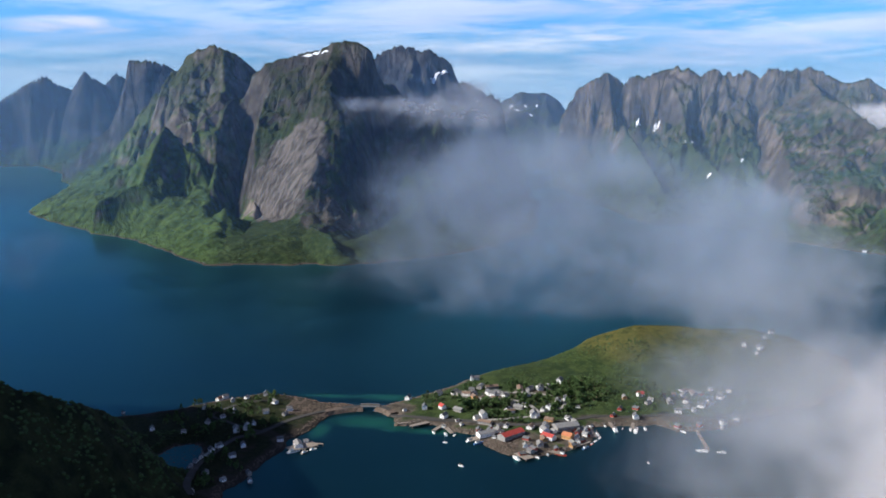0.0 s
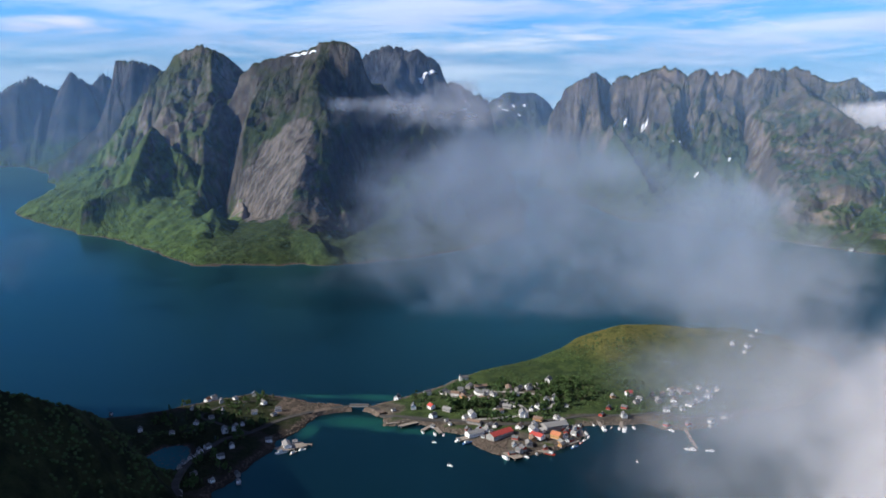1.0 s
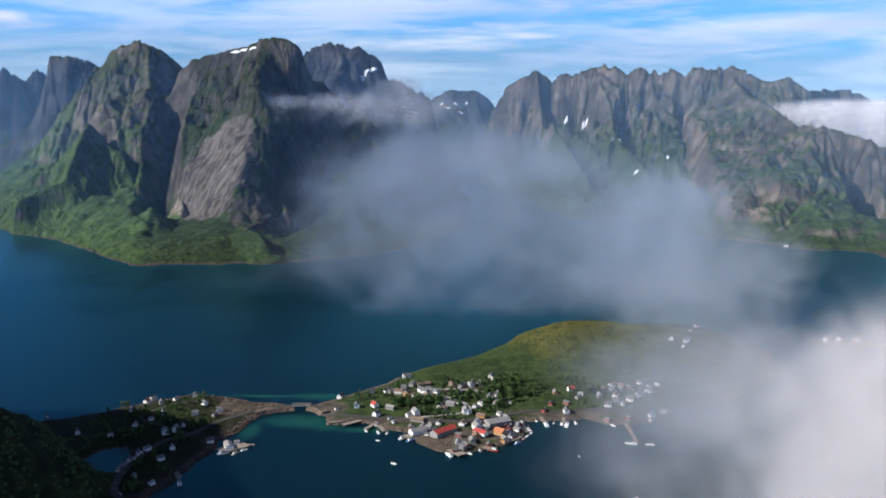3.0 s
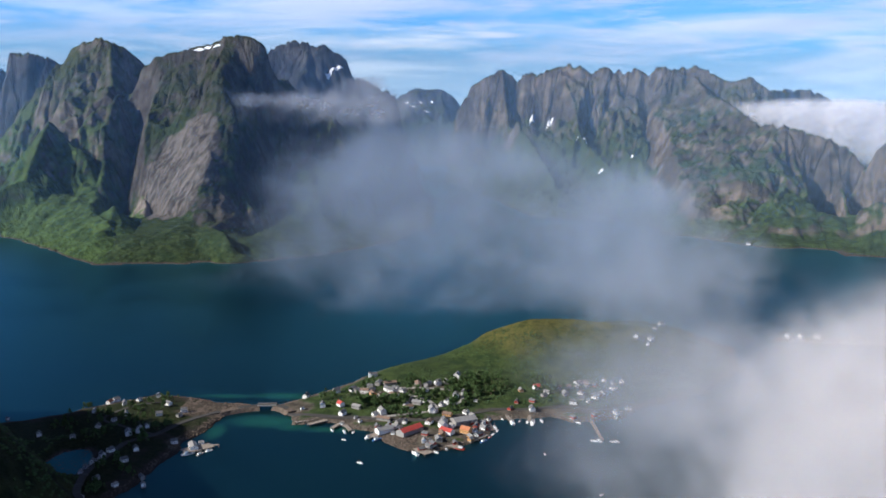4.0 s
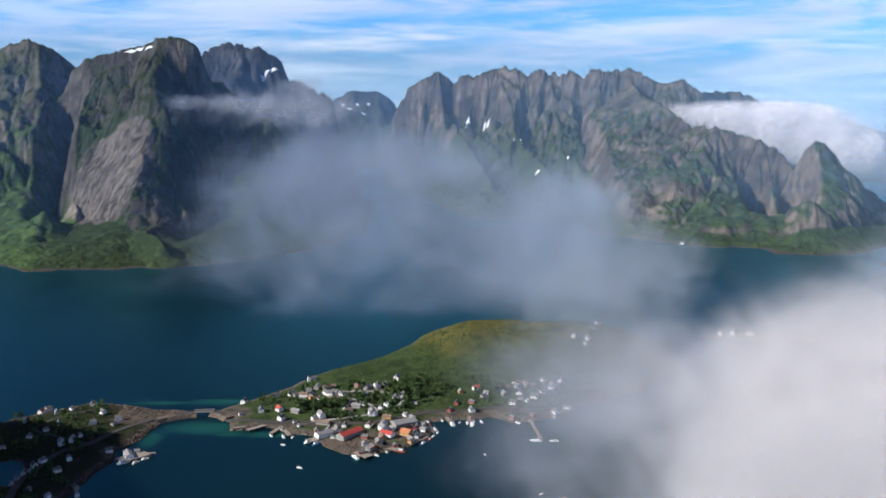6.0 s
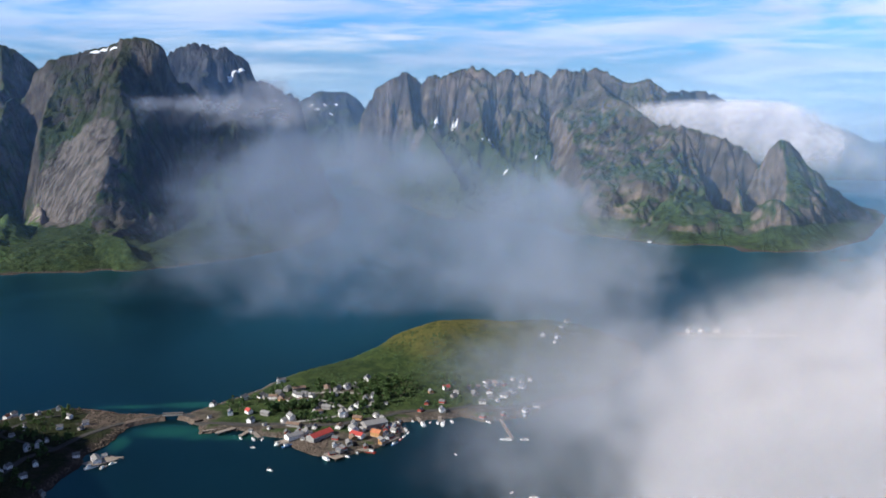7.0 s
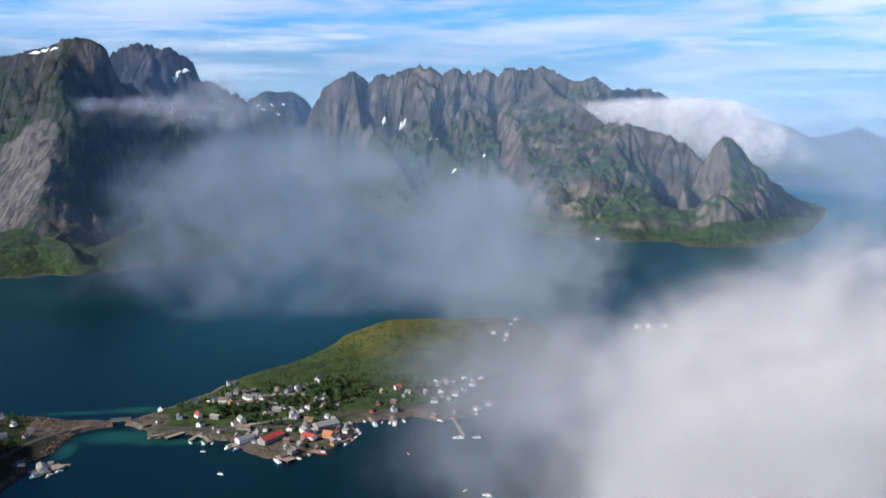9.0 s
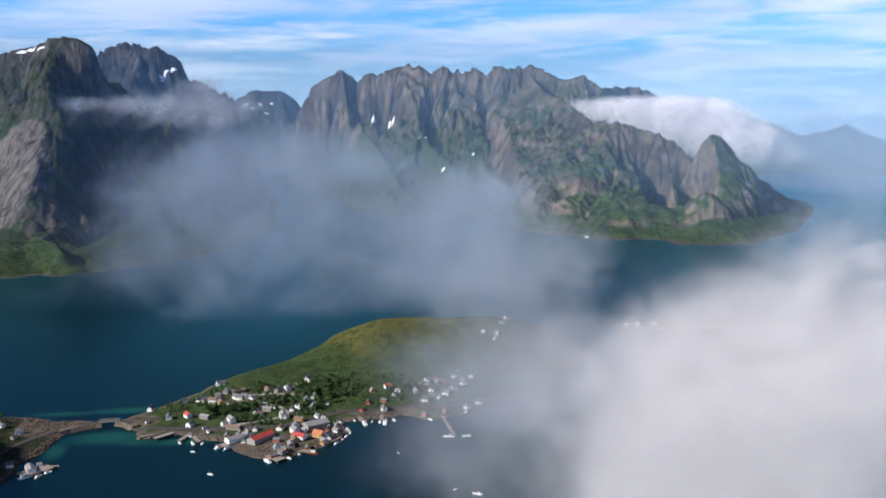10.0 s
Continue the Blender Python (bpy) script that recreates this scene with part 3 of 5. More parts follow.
GULLIES_EAST = [([(1072, 2850), (1061, 2830), (1043, 2720), (1005, 2590)], 230, 58), ([(958, 2950), (956, 2830), (945, 2740), (934, 2630)], 200, 54), ([(1008, 2880), (1000, 2800)], 50, 26), ([(890, 2930), (880, 2800)], 60, 40)]
GULLIES_RANGE = [([(593, 3551), (591, 3429), (554, 3304)], 60, 40), ([(766, 3558), (771, 3475)], 70, 60), ([(144, 3777), (123, 3648), (64, 3499)], 70, 50),
                 ([(241, 3722), (264, 3590), (285, 3438)], 50, 40), ([(401, 3658), (400, 3527), (405, 3376)], 50, 40), ([(690, 3560), (680, 3440)], 40, 40)]
HILL = [(-120, 1362, 9), (-60, 1430, 9), (-20, 1452, 16), (40, 1470, 34), (85, 1480, 44), (150, 1495, 41), (260, 1490, 32)]


def reine_height(x, y):
    ds = shore_distance(x + 5 * fbm(x, y, 30, 3, 5), y + 5 * fbm(x, y, 30, 3, 6), REINE_SHORE)
    d, z = to_line(x, y, HILL)
    flat = 1.0 + 3.5 * np.clip(ds / 14, 0, 1) + 4.0 * np.clip((ds - 20) / 80, 0, 1)
    hill = z * np.clip(1 - d / (70 + 1.3 * z), 0, 1) ** 1.35 * np.clip(ds / 50, 0, 1)
    h = np.maximum(flat, 0) + hill + np.clip(ds / 40, 0, 1) * (1.2 * fbm(x, y, 40, 3, 8) + 0.4)
    return np.where(ds > 0, h, np.maximum(-5, ds * 0.5))


# SLOPE lies out of view; its heights are set to shade the near shore.
SLOPE = [(-1000, 300, 600), (-930, 600, 510), (-830, 780, 392), (-815, 860, 354), (-815, 978, 335), (-813, 1025, 282), (-815, 1062, 250), (-818, 1095, 205)]
CREST = [(-930, 650, 400), (-600, 740, 215), (-500, 765, 165), (-462, 830, 127), (-456, 890, 98), (-458, 940, 66), (-490, 985, 25)]


def near_height(x, y):
    ds = shore_distance(x + 5 * fbm(x, y, 30, 3, 15), y + 5 * fbm(x, y, 30, 3, 16), NEAR_SHORE)
    flat = 1.0 + 3.5 * np.clip(ds / 14, 0, 1) + 4.0 * np.clip((ds - 20) / 80, 0, 1)
    h = flat
    for line, fall in ((SLOPE, 1.3), (CREST, 0.95)):
        d, z = to_line(x, y, line)
        h = np.maximum(h, z - d * (fall + 0.2 * fbm(x, y, 90, 3, 21)) + 5 * fbm(x, y, 30, 3, 23))
    h = np.where(ds > 60, h, flat + (h - flat) * np.clip(ds / 60, 0, 1))
    pond = ((x + 432) / 24) ** 2 + ((y - 1000) / 52) ** 2
    h = np.where(pond < 2.2, 2.5 + (h - 2.5) * np.clip(pond - 0.9, 0, 1.3) / 1.3, h)
    return np.where(ds > 0, h, np.maximum(-5, ds * 0.5))
# <<< shapes


FIELDS = {}


def field(name, height, x0, x1, y0, y1, step, mat, floor=-3.0, crests=(), rounds=0, strength=0.03, calm=()):
    """A landform as one sheet, cut off under the water."""
    nx, ny = int((x1 - x0) / step) + 1, int((y1 - y0) / step) + 1
    gx, gy = np.meshgrid(np.linspace(x0, x1, nx), np.linspace(y0, y1, ny))
    h = height(gx, gy)
    if rounds:
        near = np.full(h.shape, 1e9)
        for line in crests:
            near = np.minimum(near, to_line(gx, gy, line)[0])
        hold = np.clip((near - 6) / 40, 0, 1)
        for sx, sy, rx, ry in calm:
            hold = hold * np.clip(((gx - sx) / rx) ** 2 + ((gy - sy) / ry) ** 2 - 0.4, 0.18, 1)
        h = erode(h, step, hold, rounds, strength)
    FIELDS[name + str(len(FIELDS))] = (x0, y0, (x1 - x0) / (nx - 1), (y1 - y0) / (ny - 1), h)
    keep = h > floor
    quad = keep[:-1, :-1] | keep[1:, :-1] | keep[:-1, 1:] | keep[1:, 1:]
    j, i = np.nonzero(quad)
    base = j * nx + i
    faces = np.stack([base, base + 1, base + nx + 1, base + nx], 1)
    used, inv = np.unique(faces, return_inverse=True)
    verts = np.stack([gx.ravel()[used], gy.ravel()[used], np.maximum(h.ravel()[used], -6)], 1)
    return mesh_of(name, verts.tolist(), inv.reshape(-1, 4).tolist(), mat)


# ---------------------------------------------------------------- sea and land
def make_water():
    verts, faces = [], []
    radii = [0, 300, 700, 1200, 1800, 2600, 3600, 5200, 9000]
    n = 48
    for r in radii:
        for k in range(n):
            a = 2 * math.pi * k / n
            verts.append((r * math.cos(a), r * math.sin(a), 0.0))
    for ring in range(len(radii) - 1):
        for k in range(n):
            a, b = ring * n + k, ring * n + (k + 1) % n
            faces.append((a, a + n, b + n, b))
    return tagged(new("water", mesh_of("water", verts, faces, M_WATER)), "deep blue fjord water with faint ripples", "water", kind="structure")


make_water()
tagged(new("ground", field("ground", reine_height, -260, 430, 1040, 1720, 3.0, M_LAND)), "grassy low peninsula with a rounded heath hill", "ground", kind="structure")
tagged(new("ground_hillside", field("ground_hillside", near_height, -1300, -255, 300, 1270, 4.0, M_SHADE_SCRUB)), "dark shaded hillside running down to a flat shore", "ground", kind="structure")


def mountain(label, mat, shore, ridges, box, step, rounds=6, strength=0.04, **shape):
    ob = new("mountain", field("mountain", lambda x, y: mountain_height(x, y, shore, ridges, **shape) * np.clip((x - box[0]) / 110, 0, 1) * np.clip((box[1] - x) / 110, 0, 1), *box, step, mat, crests=ridges[:1], rounds=rounds, strength=strength, calm=shape.get("slabs", ())))
    MOUNTAINS.append((ob, list(FIELDS.values())[-1]))
    # where each point lies along its ridge and how far below it, for streaks that run downhill
    co = np.zeros(3 * len(ob.data.vertices))
    ob.data.vertices.foreach_get("co", co)
    x, y, z = co.reshape(-1, 3).T
    wx, wy = x + 16 * fbm(x, y, 90, 3, 140), y + 16 * fbm(x, y, 90, 3, 150)
    best, way = np.full(x.shape, 1e9), np.zeros(x.shape)
    for k, line in enumerate(ridges):
        d, _, s_ = along(wx, wy, line)
        way, best = np.where(d < best, s_ + 977 * k, way), np.minimum(d, best)
    for sx, sy, rx, ry in shape.get("slabs", ()):
        on = ((wx - sx) / rx) ** 2 + ((wy - sy) / ry) ** 2 < 1.15
        way, best = np.where(on, 0.77 * wx - 0.64 * wy, way), np.where(on, 0.64 * wx + 0.77 * wy, best)
    ob.data.attributes.new("fall", "FLOAT_VECTOR", "POINT").data.foreach_set("vector", np.stack([way, best, z], 1).ravel())
    return tagged(ob, label, "mountain", "mountains round the fjord")


MOUNTAINS = []


# far peaks at the head of the fjord
FAR_SHORE = [(-4000, 3300), (-2900, 4150), (-2500, 4330), (-1900, 4330), (-1700, 4400), (-1700, 5400), (-4000, 5400)]
mountain("hazy grey far peaks behind the fjord head", M_FAR_HAZED, FAR_SHORE, [[(-2797, 4348, 269), (-2674, 4424, 298), (-2576, 4482, 369), (-2498, 4526, 411), (-2457, 4548, 369), (-2397, 4582, 342), (-2292, 4511, 430), (-2260, 4526, 396), (-2266, 4648, 363), (-2216, 4671, 419), (-2178, 4689, 389)], [(-3520, 3850, 233), (-3190, 4048, 288), (-2970, 4213, 233), (-2797, 4348, 269)]],
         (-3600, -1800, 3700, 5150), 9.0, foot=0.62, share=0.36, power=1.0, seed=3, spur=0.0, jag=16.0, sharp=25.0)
mountain("flat-topped blue-grey rock tower with a pale foot", M_FAR_HAZED, WEST_SHORE, [[(-1686, 3627, 380), (-1663, 3616, 460), (-1592, 3615, 460), (-1519, 3646, 442), (-1465, 3668, 379)],
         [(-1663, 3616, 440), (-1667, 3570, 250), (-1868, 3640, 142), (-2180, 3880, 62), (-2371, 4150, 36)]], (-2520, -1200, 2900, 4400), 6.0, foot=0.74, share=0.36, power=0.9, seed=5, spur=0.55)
mountain("steep rocky mountain with green gullies and a pyramid-shaped spur", M_ROCK, WEST_SHORE, [[(-1292, 3167, 412), (-1258, 3159, 465), (-1221, 3141, 483), (-1181, 3135, 495),
         (-1149, 3125, 501), (-1122, 3125, 491), (-1081, 3139, 473), (-1049, 3150, 442), (-1021, 3159, 417)], [(-1178, 2775, 262),
         (-1167, 2720, 249), (-1177, 2596, 119), (-1349, 2454, 66)], [(-1122, 3125, 491), (-1031, 2870, 257), (-1000, 2722, 124)]], (-1880, -760, 2040, 3500), 4.5, foot=0.55, share=0.34, power=0.85, seed=7, spur=1.0, grit=0.9, carve=65.0, gully=95.0, valleys=GULLIES_WEST)
mountain("broad dark summit with pale slabs falling to a green shore", M_SUMMIT_DIMMED, WEST_SHORE, [[(-980, 2994, 412), (-938, 2976, 445), (-884, 2971, 457), (-807, 2941, 474), (-762, 2933, 482),
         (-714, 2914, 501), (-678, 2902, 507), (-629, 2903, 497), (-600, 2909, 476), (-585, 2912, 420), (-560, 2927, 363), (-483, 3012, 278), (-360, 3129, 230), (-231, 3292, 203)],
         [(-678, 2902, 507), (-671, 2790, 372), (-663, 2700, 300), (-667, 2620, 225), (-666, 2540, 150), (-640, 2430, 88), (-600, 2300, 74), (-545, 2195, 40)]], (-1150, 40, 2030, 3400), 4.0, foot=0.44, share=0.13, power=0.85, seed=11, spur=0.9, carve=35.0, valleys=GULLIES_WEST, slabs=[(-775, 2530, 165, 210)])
mountain("dark jagged peak with a snow patch behind the summit", M_FAR_HAZED, WEST_SHORE, [[(-826, 3914, 463), (-772, 3925, 485), (-740, 3931, 502), (-697, 3939, 519), (-643, 3948, 507), (-621, 3951, 491),
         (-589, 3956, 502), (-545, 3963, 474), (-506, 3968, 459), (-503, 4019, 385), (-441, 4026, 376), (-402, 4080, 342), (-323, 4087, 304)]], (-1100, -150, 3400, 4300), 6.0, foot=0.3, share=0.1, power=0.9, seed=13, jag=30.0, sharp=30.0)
mountain("distant blue ridge flecked with snow", M_FAR_HAZED, [(-900, 4300), (300, 4300), (300, 5300), (-900, 5300)], [[(-450, 4780, 230), (-391, 4784, 263), (-351, 4787, 294), (-286, 4791, 328), (-220, 4795, 321), (-154, 4798, 323),
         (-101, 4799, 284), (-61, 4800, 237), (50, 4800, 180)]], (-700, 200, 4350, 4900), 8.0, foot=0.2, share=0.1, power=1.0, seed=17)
RANGE_SPURS = [[(94, 3799, 415), (120, 3650, 270), (190, 3430, 160), (250, 3200, 70)],
               [(300, 3738, 423), (345, 3600, 300), (350, 3420, 190), (430, 3150, 100)], [(487, 3668, 409), (500, 3560, 300), (590, 3380, 210), (640, 3100, 110)], [(698, 3583, 415), (665, 3440, 290), (700, 3260, 200), (690, 3050, 120)]]
mountain("long jagged grey range above green slopes", M_RANGE, EAST_SHORE, [[(-89, 3799, 223), (-59, 3800, 275), (-29, 3800, 337), (22, 3800, 379), (94, 3799, 415), (134, 3798, 389), (151, 3797, 368),
         (182, 3746, 399), (232, 3743, 393), (270, 3740, 419), (300, 3738, 423), (353, 3683, 433), (412, 3677, 400), (453, 3672, 425), (487, 3668, 409), (573, 3605, 409), (600, 3600, 400),
         (698, 3583, 415), (750, 3572, 424), (803, 3561, 413), (856, 3548, 385), (878, 3491, 379), (926, 3479, 392)], [(926, 3479, 392), (986, 3462, 347), (1127, 3629, 347), (1165, 3617, 352), (1250, 3641, 310)]] + RANGE_SPURS,
         (-300, 1450, 2310, 4000), 4.5, foot=0.52, share=0.28, power=1.05, seed=19, rough=1.1, carve=105.0, gully=78.0, fan=1.0, grit=1.5, broken=0.6, jag=36.0, sharp=36.0, spur=0.8, crags=30.0, valleys=GULLIES_RANGE + GULLIES_EAST + [([(760, 2640), (980, 2620), (1200, 2720)], 115, 280)])
mountain("rocky buttress with brown ribs and green gullies", M_BUTTRESS, EAST_SHORE, [[(750, 3572, 400), (731, 3269, 347), (779, 3155, 319), (839, 3036, 247), (864, 2998, 255), (890, 2969, 260), (948, 2930, 245), (1001, 2881, 223), (1041, 2845, 197),
         (1072, 2823, 152)], [(890, 2969, 260), (865, 2820, 171), (809, 2733, 69)], [(994, 2884, 222), (963, 2788, 157), (966, 2713, 68)]], (480, 1300, 2280, 3600), 4.0, foot=0.34, share=0.22, power=0.85, seed=23, rough=0.9, carve=70.0, gully=80.0, fan=0.8, grit=1.1, jag=24.0, sharp=22.0, spur=0.9, crags=28.0, valleys=GULLIES_EAST)
mountain("steep rounded rock knob running out into a low headland", M_BUTTRESS, EAST_SHORE, [[(1070, 2803, 154), (1090, 2795, 206), (1118, 2784, 237), (1140, 2775, 231), (1166, 2775, 204), (1213, 2799, 152),
         (1263, 2831, 116), (1380, 2887, 48), (1480, 2960, 6)]], (860, 1650, 2280, 3200), 4.0, foot=0.36, share=0.20, power=0.66, sharp=2.0, jag=7.0, seed=29, carve=30.0, gully=110.0, grit=0.5, valleys=GULLIES_EAST)
mountain("faint far coast mountains in haze", M_FAR_HAZED, [(1400, 4000), (2900, 3600), (2900, 5200), (1400, 5200)], [[(1763, 4465, 150), (1920, 4399, 215), (2054, 4339, 170), (2208, 4262, 90), (2311, 4321, 160),
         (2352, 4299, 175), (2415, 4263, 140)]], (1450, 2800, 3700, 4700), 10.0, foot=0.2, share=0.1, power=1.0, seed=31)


# ---------------------------------------------------------------- air, mist and clouds
def air_material():
    """Blue air over the water: clear at the surface and above the peaks."""
    def build(add, link):
        geo, sep = add("NewGeometry"), add("SeparateXYZ")
        link(geo.outputs["Position"], sep.inputs[0])
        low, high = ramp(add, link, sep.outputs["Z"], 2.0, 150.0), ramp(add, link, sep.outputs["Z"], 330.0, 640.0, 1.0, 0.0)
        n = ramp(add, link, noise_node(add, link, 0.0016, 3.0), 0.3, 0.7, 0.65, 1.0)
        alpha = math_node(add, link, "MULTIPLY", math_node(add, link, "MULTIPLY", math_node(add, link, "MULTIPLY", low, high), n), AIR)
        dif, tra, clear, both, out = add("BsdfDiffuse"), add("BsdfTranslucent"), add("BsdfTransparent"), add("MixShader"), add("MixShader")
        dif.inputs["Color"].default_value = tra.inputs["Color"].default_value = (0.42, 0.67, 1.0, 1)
        both.inputs[0].default_value = 0.5
        link(dif.outputs[0], both.inputs[1])
        link(tra.outputs[0], both.inputs[2])
        link(alpha, out.inputs[0])
        link(clear.outputs[0], out.inputs[1])
        link(both.outputs[0], out.inputs[2])
        return out.outputs[0]
    return material("blue_air", build)


AIR = 0.072
M_BLUE_AIR = air_material()


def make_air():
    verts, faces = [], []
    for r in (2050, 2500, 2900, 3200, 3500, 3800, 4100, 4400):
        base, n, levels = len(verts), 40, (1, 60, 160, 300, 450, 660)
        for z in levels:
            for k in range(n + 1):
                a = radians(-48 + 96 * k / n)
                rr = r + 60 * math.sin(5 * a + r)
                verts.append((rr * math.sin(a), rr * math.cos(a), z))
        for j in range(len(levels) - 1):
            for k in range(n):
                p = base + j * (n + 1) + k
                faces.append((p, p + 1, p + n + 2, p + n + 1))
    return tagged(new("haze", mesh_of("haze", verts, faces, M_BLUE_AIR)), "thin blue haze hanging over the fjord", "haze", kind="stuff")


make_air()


def vapour(label, mat, puffs, radii, seed=1, cell=0.55, lean=0.25, billow=16.0, size=110.0):
    """A bank of cloud in thin leaves, one behind the other, that billow and thin out to nothing at their rims.
    puffs: x, y, z, the half sizes across, in depth and in height, and how thick it is. radii: where the leaves hang."""
    rnd = random.Random(seed)
    spans = [(math.atan2(x, y), math.hypot(x, y), z, w / math.hypot(x, y), d, h, k) for x, y, z, w, d, h, k in puffs]
    a0, a1 = min(q[0] - 2.2 * q[3] for q in spans), max(q[0] + 2.2 * q[3] for q in spans)
    z0, z1 = max(0.5, min(q[2] - 2.2 * q[5] for q in spans)), max(q[2] + 2.2 * q[5] for q in spans)
    verts, faces, core = [], [], []
    for leaf, r in enumerate(radii):
        step = radians(cell)
        na, nz = int((a1 - a0) / step) + 2, max(6, int((z1 - z0) / (r * step)) + 2)
        ga, gz = np.meshgrid(np.linspace(a0, a1, na), np.linspace(z0, z1, nz))
        shift = rnd.uniform(0, 999)
        gr = r + lean * (gz - 0.5 * (z0 + z1)) + billow * fbm(ga * r + shift, gz * 1.3, size, 3, seed + leaf)
        thick = np.zeros(ga.shape)
        for a, rr, z, w, d, h, k in spans:
            thick = thick + k * np.exp(-((ga - a) / w) ** 2 - ((gz - z) / h) ** 2 - ((r - rr) / d) ** 2)
        thick = 1 - np.exp(-0.75 * thick)
        keep = thick > 0.012
        quad = keep[:-1, :-1] | keep[1:, :-1] | keep[:-1, 1:] | keep[1:, 1:]
        j, i = np.nonzero(quad)
        at = len(verts) + j * na + i
        faces += np.stack([at, at + 1, at + na + 1, at + na], 1).tolist()
        verts += np.stack([gr * np.sin(ga), gr * np.cos(ga), gz], -1).reshape(-1, 3).tolist()
        core += thick.ravel().tolist()
    used, inv = np.unique(np.array(faces), return_inverse=True)
    me = mesh_of("cloud", np.array(verts)[used].tolist(), inv.reshape(-1, 4).tolist(), mat)
    me.attributes.new("core", "FLOAT", "POINT").data.foreach_set("value", np.array(core)[used])
    return tagged(new("cloud", me), label, "cloud", "clouds over the fjord", kind="stuff")


def spread(first, last, count):
    return [first + (last - first) * k / (count - 1) for k in range(count)]


# x, y, z, half sizes across, in depth and in height, thickness
BANK = [(345, 831, 91, 139, 130, 70, 1.3), (401, 806, 150, 73, 130, 58, 0.95), (325, 839, 141, 79, 130, 37, 0.65), (408, 802, 225, 41, 130, 33, 0.5), (358, 826, 255, 31, 130, 20, 0.15), 
    (402, 805, 74, 135, 130, 86, 1.4), (302, 848, 53, 81, 130, 49, 0.6), (415, 799, 187, 73, 130, 39, 0.65), (441, 784, 287, 66, 130, 36, 0.3), (467, 769, 217, 77, 130, 62, 1.1), 
    (380, 816, 122, 132, 130, 85, 1.2), (470, 768, 119, 159, 130, 95, 1.4)]
RIM = [(271, 858, 111, 80, 110, 64, 0.9), (235, 869, 40, 76, 110, 63, 0.8), (269, 859, 43, 98, 110, 49, 0.8), (240, 867, 180, 57, 110, 26, 0.3), (202, 877, 146, 47, 110, 37, 0.35), 
    (133, 890, 83, 59, 110, 64, 0.2), (107, 894, 32, 66, 110, 44, 0.2), (82, 926, 76, 61, 90, 39, 0.15), (104, 924, 31, 79, 90, 34, 0.2)]
VILLAGE = [(122, 1123, 102, 92, 60, 39, 0.5), (181, 1115, 61, 93, 60, 53, 0.7), (98, 1126, 57, 60, 60, 40, 0.2), (253, 1101, 100, 79, 60, 39, 1.1), (238, 1105, 45, 73, 60, 40, 0.8), 
    (324, 1083, 106, 79, 60, 39, 1.1), (309, 1087, 52, 80, 60, 46, 0.9)]
HARBOUR = [(124, 1002, 76, 89, 80, 66, 0.55), (101, 1005, 8, 97, 80, 55, 0.5), (158, 998, 126, 76, 80, 41, 0.55), (194, 991, 54, 72, 80, 72, 0.5)]
STRAND = [(362, 1456, 117, 85, 130, 60, 1.1), (391, 1448, 152, 51, 130, 43, 0.6), (301, 1469, 62, 112, 130, 47, 0.75), (202, 1486, 70, 103, 130, 47, 0.5), (472, 1424, 38, 104, 130, 35, 0.6), 
    (266, 1476, 137, 94, 130, 58, 0.6), (345, 1460, 190, 80, 130, 50, 0.35), (225, 1482, 120, 85, 130, 70, 0.4)]
VEIL = [(-125, 1946, 208, 252, 170, 92, 0.9), (-260, 1933, 150, 200, 170, 105, 0.62), (72, 1949, 183, 230, 170, 93, 0.9), (237, 1936, 104, 177, 170, 99, 0.85), 
    (-342, 1920, 78, 190, 170, 85, 0.38), (-211, 1939, 230, 131, 170, 44, 0.4), (341, 1920, 162, 121, 170, 88, 0.4), (-499, 1885, 38, 144, 170, 39, 0.18), (390, 1911, 218, 66, 170, 66, 0.2), 
    (-81, 1978, 275, 133, 170, 50, 0.45), (-212, 1969, 250, 100, 170, 50, 0.35), (50, 1979, 266, 122, 170, 44, 0.3), (-94, 1778, 110, 262, 120, 85, 0.45), (69, 1779, 60, 235, 120, 85, 0.48), 
    (229, 1765, 50, 142, 120, 71, 0.7), (-234, 1765, 45, 163, 120, 41, 0.22), (-32, 1780, 2, 200, 120, 60, 0.22), (330, 1750, 70, 120, 120, 80, 0.4)]
WISP = [(-423, 2342, 348, 140, 60, 20, 0.9), (-282, 2363, 361, 113, 60, 45, 0.95), (-218, 2370, 333, 100, 60, 35, 0.9), (-517, 2323, 350, 67, 60, 13, 0.6), (-263, 2365, 391, 45, 60, 27, 0.7), 
    (-296, 2362, 304, 200, 60, 48, 0.45), (-487, 2330, 313, 93, 60, 21, 0.4)]
BRIGHT = [(906, 3152, 301, 183, 90, 33, 1.0), (1057, 3105, 284, 183, 90, 48, 1.1), (1171, 3064, 273, 147, 90, 55, 1.0), (1251, 3032, 243, 110, 90, 51, 0.8), 
    (1145, 3074, 311, 110, 90, 24, 0.9), (1329, 2999, 227, 83, 90, 33, 0.7), (1059, 3104, 222, 275, 90, 55, 0.8), (1407, 2963, 159, 165, 90, 74, 0.4), (1254, 3031, 182, 184, 90, 51, 0.7)]
HEAD = [(1062, 2208, 9, 180, 90, 49, 0.55), (1200, 2136, 39, 180, 90, 83, 0.8), (1204, 2134, 155, 151, 90, 110, 0.45), (1102, 2188, 84, 111, 90, 69, 0.35)]
BAY = [(1624, 2873, 72, 297, 200, 140, 0.7), (1900, 3300, 130, 420, 250, 200, 0.8), (1700, 3500, 120, 380, 250, 180, 0.8), (2150, 3300, 150, 420, 250, 200, 0.8)]
